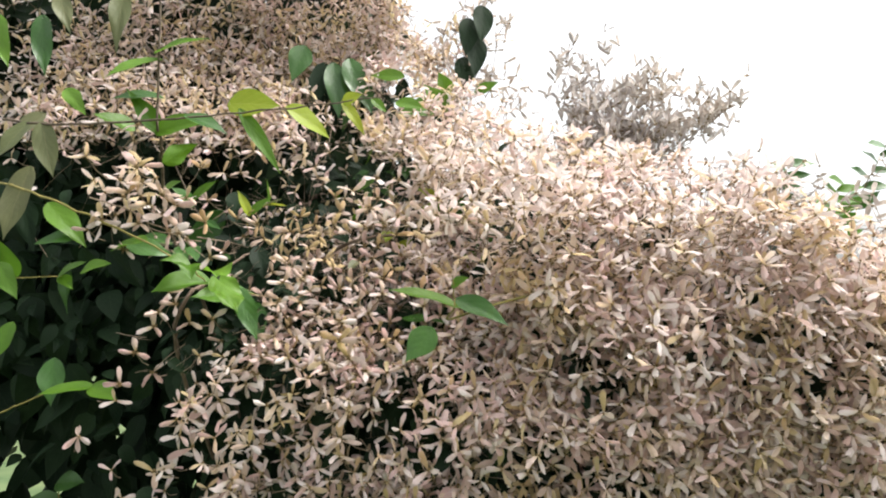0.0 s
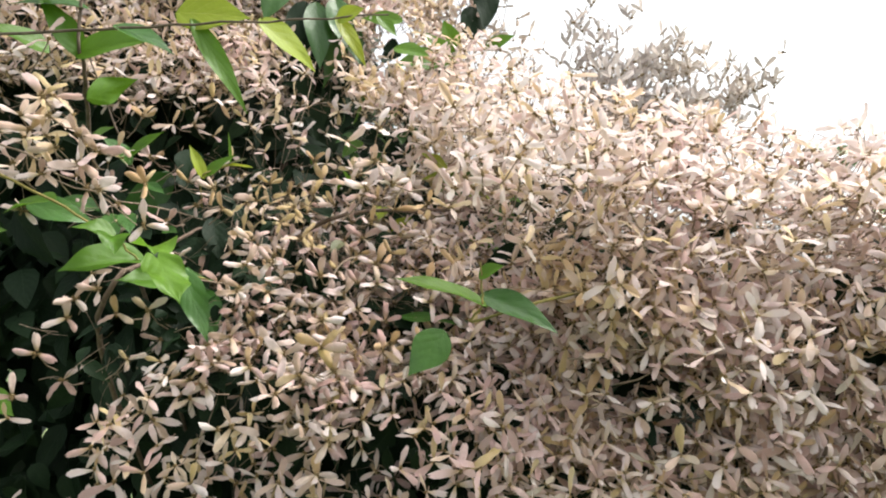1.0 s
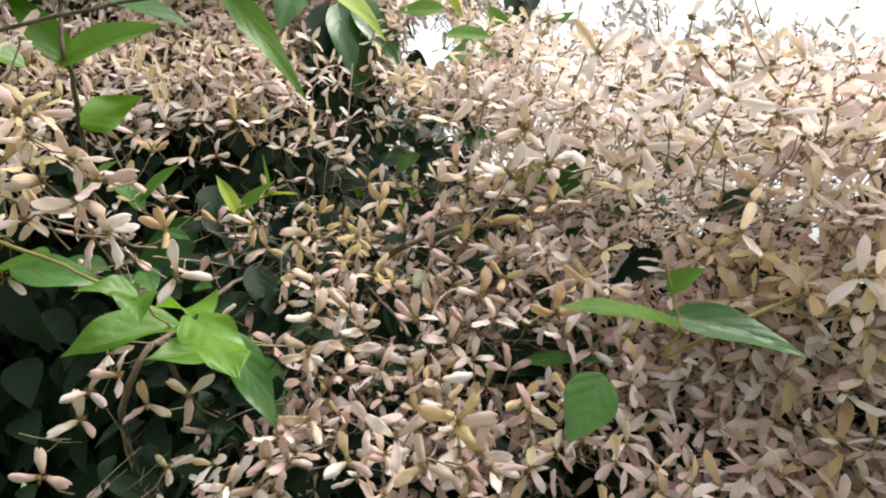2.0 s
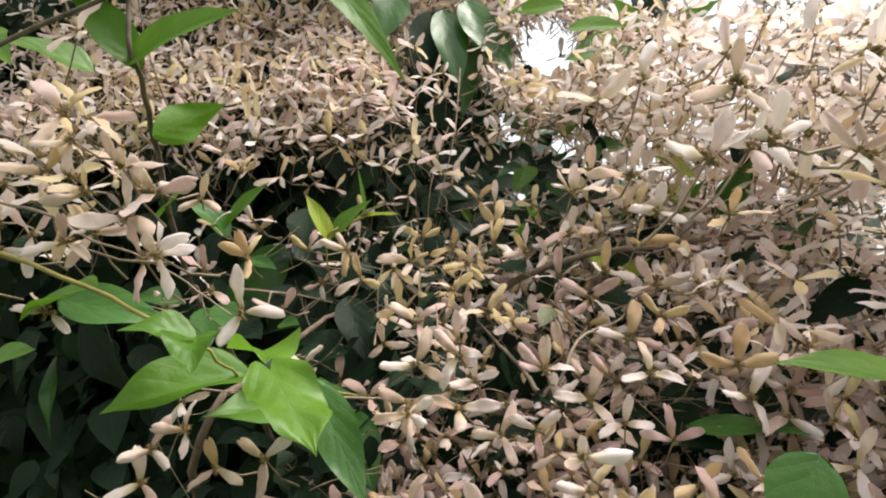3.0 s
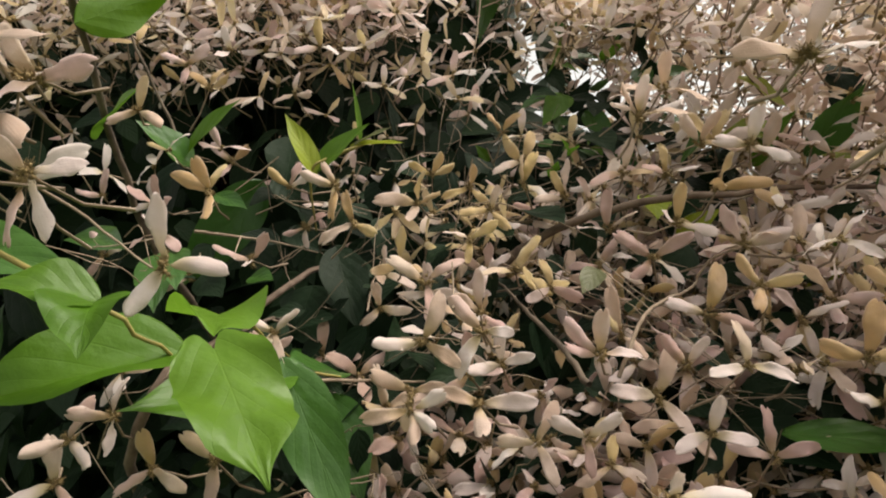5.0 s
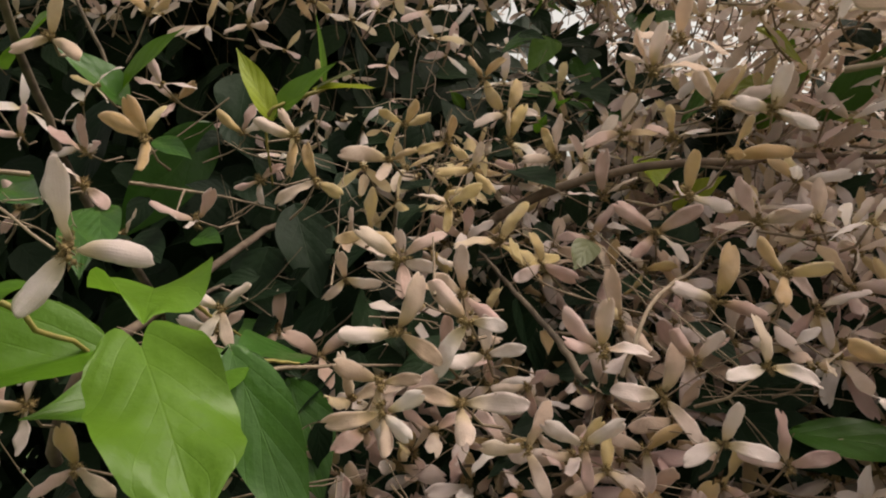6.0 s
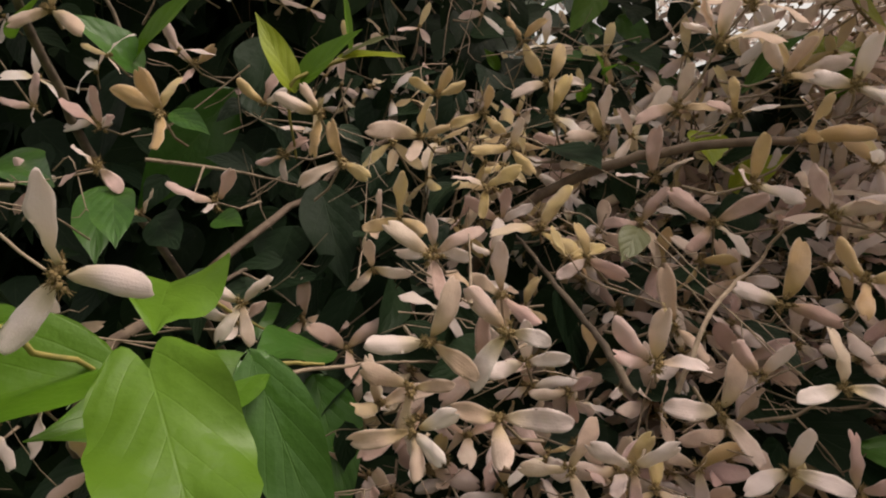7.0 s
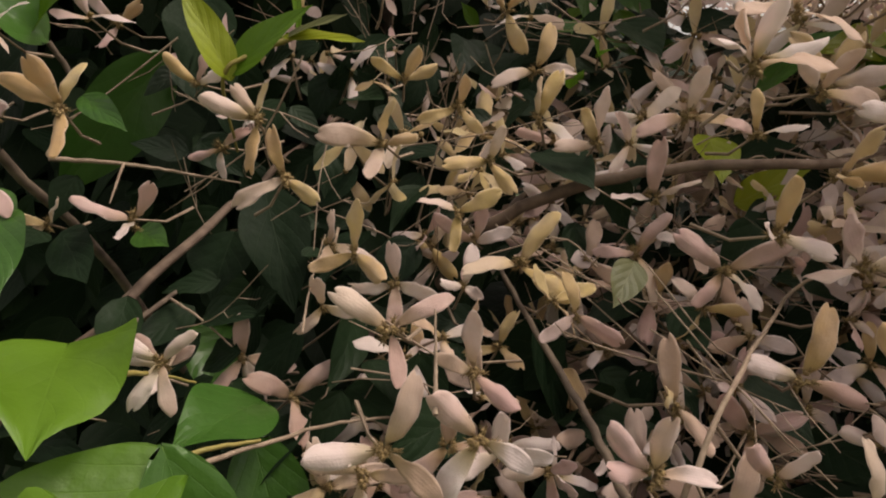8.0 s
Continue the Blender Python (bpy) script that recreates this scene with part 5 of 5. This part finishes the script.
branch([(-0.417, 1.100, 1.597), (-0.392, 1.120, 1.594), (-0.365, 1.130, 1.589), (-0.344, 1.150, 1.583)], 0.0012, TWIG, "twig", "thin pale forked twig")
branch([(-0.392, 1.120, 1.594), (-0.388, 1.105, 1.585), (-0.386, 1.095, 1.577)], 0.0008, TWIG, "twig", "thin pale forked twig")

# green and variegated leaves behind the bloom
glossy = np.random.default_rng(45)
for k in range(64):
    p = np.array([-0.112, 1.312, 1.725]) + glossy.normal(0, 1, 3) * (0.058, 0.045, 0.055)
    d = np.array([glossy.normal(0, 0.6), -0.35, glossy.normal(-0.1, 0.6)])
    d *= glossy.uniform(0.022, 0.042) / np.linalg.norm(d)
    leaf(shrub, p, p + d, np.linalg.norm(d) * 0.55, (glossy.normal(0, 0.4), -0.7, 0.6), (DARK, MIDGREEN, DARK, MIDGREEN, FRESH)[k % 5], 0.1, 0.2, 0.03, k * 1.0)
for k in range(14):
    p = np.array([glossy.uniform(-0.10, 0.10), glossy.uniform(1.10, 1.2), glossy.uniform(1.55, 1.67)])
    d = np.array([glossy.normal(0, 0.8), -0.4, glossy.normal(-0.2, 0.5)])
    d *= glossy.uniform(0.035, 0.055) / np.linalg.norm(d)
    leaf(shrub, p, p + d, np.linalg.norm(d) * 0.55, (glossy.normal(0, 0.4), -0.7, 0.6), (MIDGREEN, YELLOW, FRESH)[k % 3], 0.1, 0.2, 0.03, k * 1.0)

# dark leaves hanging before the upper bloom
leaf(shrub, (-0.193, 1.466, 2.018), (-0.227, 1.446, 1.866), 0.044, (0.3, -0.9, 0.2), MIDGREEN, 0.1, 0.2, 0.03, 0.0)
leaf(shrub, (-0.248, 1.466, 2.036), (-0.260, 1.446, 1.928), 0.036, (-0.2, -0.9, 0.3), DARK, 0.1, 0.2, 0.03, 1.7)
leaf(shrub, (-0.162, 1.466, 2.065), (-0.201, 1.446, 1.915), 0.042, (0.4, -0.85, 0.2), MIDGREEN, 0.1, 0.2, 0.03, 3.4)
leaf(shrub, (-0.304, 1.466, 2.081), (-0.313, 1.446, 1.939), 0.045, (0.3, -0.9, 0.2), OLIVE, 0.1, 0.2, 0.03, 5.1)
leaf(shrub, (-0.260, 1.466, 1.967), (-0.251, 1.446, 1.845), 0.045, (0.1, -0.9, 0.3), DARK, 0.1, 0.2, 0.03, 6.8)

# dark leaves hanging high in the middle
for bx, bz, tx, tz, w in ((-0.235, 1.99, -0.22, 1.87, 0.05), (-0.20, 2.0, -0.175, 1.90, 0.05), (-0.255, 1.99, -0.28, 1.89, 0.045), (-0.19, 1.97, -0.15, 1.88, 0.05), (-0.30, 2.03, -0.32, 1.95, 0.05)):
    leaf(shrub, (bx, 1.37, bz), (tx, 1.35, tz), w, (0.3, -0.9, 0.2), MIDGREEN if w > 0.045 else DARK, 0.1, 0.2, 0.03, bx * 90)
for bx, bz, tx, tz, w in ((0.06, 2.12, 0.05, 2.03, 0.05), (0.075, 2.08, 0.07, 1.98, 0.05), (0.05, 2.03, 0.04, 1.94, 0.05), (0.09, 2.15, 0.085, 2.06, 0.05)):
    leaf(shrub, (bx, 1.44, bz), (tx, 1.42, tz), w, (0.3, -0.9, 0.2), DARK, 0.1, 0.2, 0.03, bx * 90)


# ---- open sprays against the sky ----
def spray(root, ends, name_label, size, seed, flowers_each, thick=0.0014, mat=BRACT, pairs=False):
    """Thin forking twigs with small flowers along their outer halves."""
    r = np.random.default_rng(seed)
    wood, petals, cores = Heap(), Heap(), Heap()
    for end in ends:
        end = np.asarray(end, float)
        bend = (np.asarray(root) + end) / 2 + r.normal(0, 0.04, 3) + (0, 0, 0.03)
        line = curve_through([root, bend, end], 16, 0.003)
        wood.add(tube_sheet(line - HOME, np.linspace(thick, thick * 0.3, 16), 4))
        for j in range(flowers_each):
            k = 15 if j < 2 else int(r.integers(7, 16))
            off = r.normal(0, 0.012 if j < 2 else 0.028, 3)
            p = line[k] + off
            wood.add(tube_sheet(np.array([line[k], line[k] + off * 0.6 + (0, 0, -0.006), p]) - HOME, (0.0008, 0.0007, 0.0005), 3))
            first = 90 + r.normal(0, 18 if pairs else 40)
            spans = (-34, 34) if pairs else (0, 120, 240)
            f = Flower(p, upright(np.array([r.normal(0, 0.6), -0.7, (0.1 if pairs else 0.3) + r.normal(0, 0.4)])), [(first + a + r.normal(0, 12), r.normal(8 if pairs else 22, 14)) for a in spans], size * r.uniform(0.85, 1.1), r)
            f.heap(petals, cores, False)
    b = under("spray", wood.mesh("spray", TWIG), shrub, name_label)
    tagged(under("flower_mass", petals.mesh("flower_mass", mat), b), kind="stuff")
    tagged(under("flower_centre", cores.mesh("flower_centre", CALYX), b), kind="stuff")


ends_rng = np.random.default_rng(60)
ends = []
for k in range(95):
    q = ends_rng.uniform() ** 0.8
    far = ends_rng.uniform(0.2, 1.0) ** 0.7
    tip = np.array([0.30 + 0.50 * q, ends_rng.uniform(1.66, 1.84), 2.19 - 0.17 * q])
    ends.append(np.array([0.35, 1.68, 1.72]) * (1 - far) + tip * far)
spray((0.32, 1.62, 1.66), ends, "open spray of small flowers, coloured grey as if backlit by the sky", 0.031, 61, 11, pairs=True)
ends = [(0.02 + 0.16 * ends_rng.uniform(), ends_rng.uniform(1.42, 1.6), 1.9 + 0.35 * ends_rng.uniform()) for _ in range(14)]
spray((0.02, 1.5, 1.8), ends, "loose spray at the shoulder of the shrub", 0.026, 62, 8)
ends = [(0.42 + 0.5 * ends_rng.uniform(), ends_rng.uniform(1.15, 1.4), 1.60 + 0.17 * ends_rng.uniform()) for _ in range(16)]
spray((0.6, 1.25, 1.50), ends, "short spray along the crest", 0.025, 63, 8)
ends = [(0.41 + 0.11 * ends_rng.uniform(), ends_rng.uniform(0.91, 1.06), 1.635 + 0.065 * ends_rng.uniform()) for _ in range(12)]
spray((0.47, 1.03, 1.58), ends, "pale spray standing out of the crest", 0.023, 64, 3, 0.0011, BRACTS[3])


def leafy_stem(plant, points, n, size, seed, mat=MIDGREEN):
    """One stem of a plant with leaves up its two sides."""
    r = np.random.default_rng(seed)
    st = branch(points, 0.003, GREEN_STEM, "stem", "", plant)
    line = curve_through(points, 3 * n + 2)
    for k in range(2 * n + 2, 3 * n + 2):
        side = 1 if k % 2 else -1
        t = line[k] + np.array([side * size * r.uniform(0.6, 1.0), -size * 0.3, size * r.uniform(-0.2, 0.6)])
        leaf(st, line[k], t, size * 0.55, (0.0, -0.7, 0.6), mat, 0.1, 0.2, 0.03, k * 1.3)


def plant(label, place):
    p = tagged(new("leafy_plant"), label, "plant", "leafy plants round the shrub")
    p.location = place
    return p


HOME = np.array([0.8, 1.6, 0.0])
back_plant = plant("slender green plant rising behind the flowering shrub", HOME)
leafy_stem(back_plant, [(0.78, 1.60, -0.02), (0.74, 1.55, 0.9), (0.76, 1.50, 1.62), (0.80, 1.49, 1.80)], 8, 0.06, 71)
leafy_stem(back_plant, [(0.82, 1.60, -0.02), (0.84, 1.55, 0.9), (0.88, 1.52, 1.60), (0.93, 1.50, 1.76)], 7, 0.055, 72, FRESH)
HOME = np.array([1.1, 1.85, 0.0])
back_plant = plant("taller green plant against the white sky", HOME)
leafy_stem(back_plant, [(1.08, 1.86, -0.02), (1.08, 1.86, 0.9), (1.16, 1.85, 1.65), (1.28, 1.84, 1.95)], 10, 0.075, 73)
leafy_stem(back_plant, [(1.05, 1.80, -0.02), (1.00, 1.75, 0.9), (1.02, 1.70, 1.55), (1.05, 1.70, 1.74)], 7, 0.07, 74, FRESH)
HOME = np.array([-0.95, 1.45, 0.0])
low_plant = plant("low green plant in the gap beside the shrub", HOME)
for k, (x, y, z) in enumerate(((-1.00, 1.40, 1.12), (-0.90, 1.38, 1.04), (-0.82, 1.42, 1.10), (-1.08, 1.42, 1.22), (-0.76, 1.40, 0.98))):
    leafy_stem(low_plant, [(-0.95 + 0.02 * k, 1.45, -0.02), (-0.95, 1.45, 0.5), (x, y, z - 0.25), (x, y, z)], 6, 0.085, 80 + k, FRESH if k % 2 else MIDGREEN)
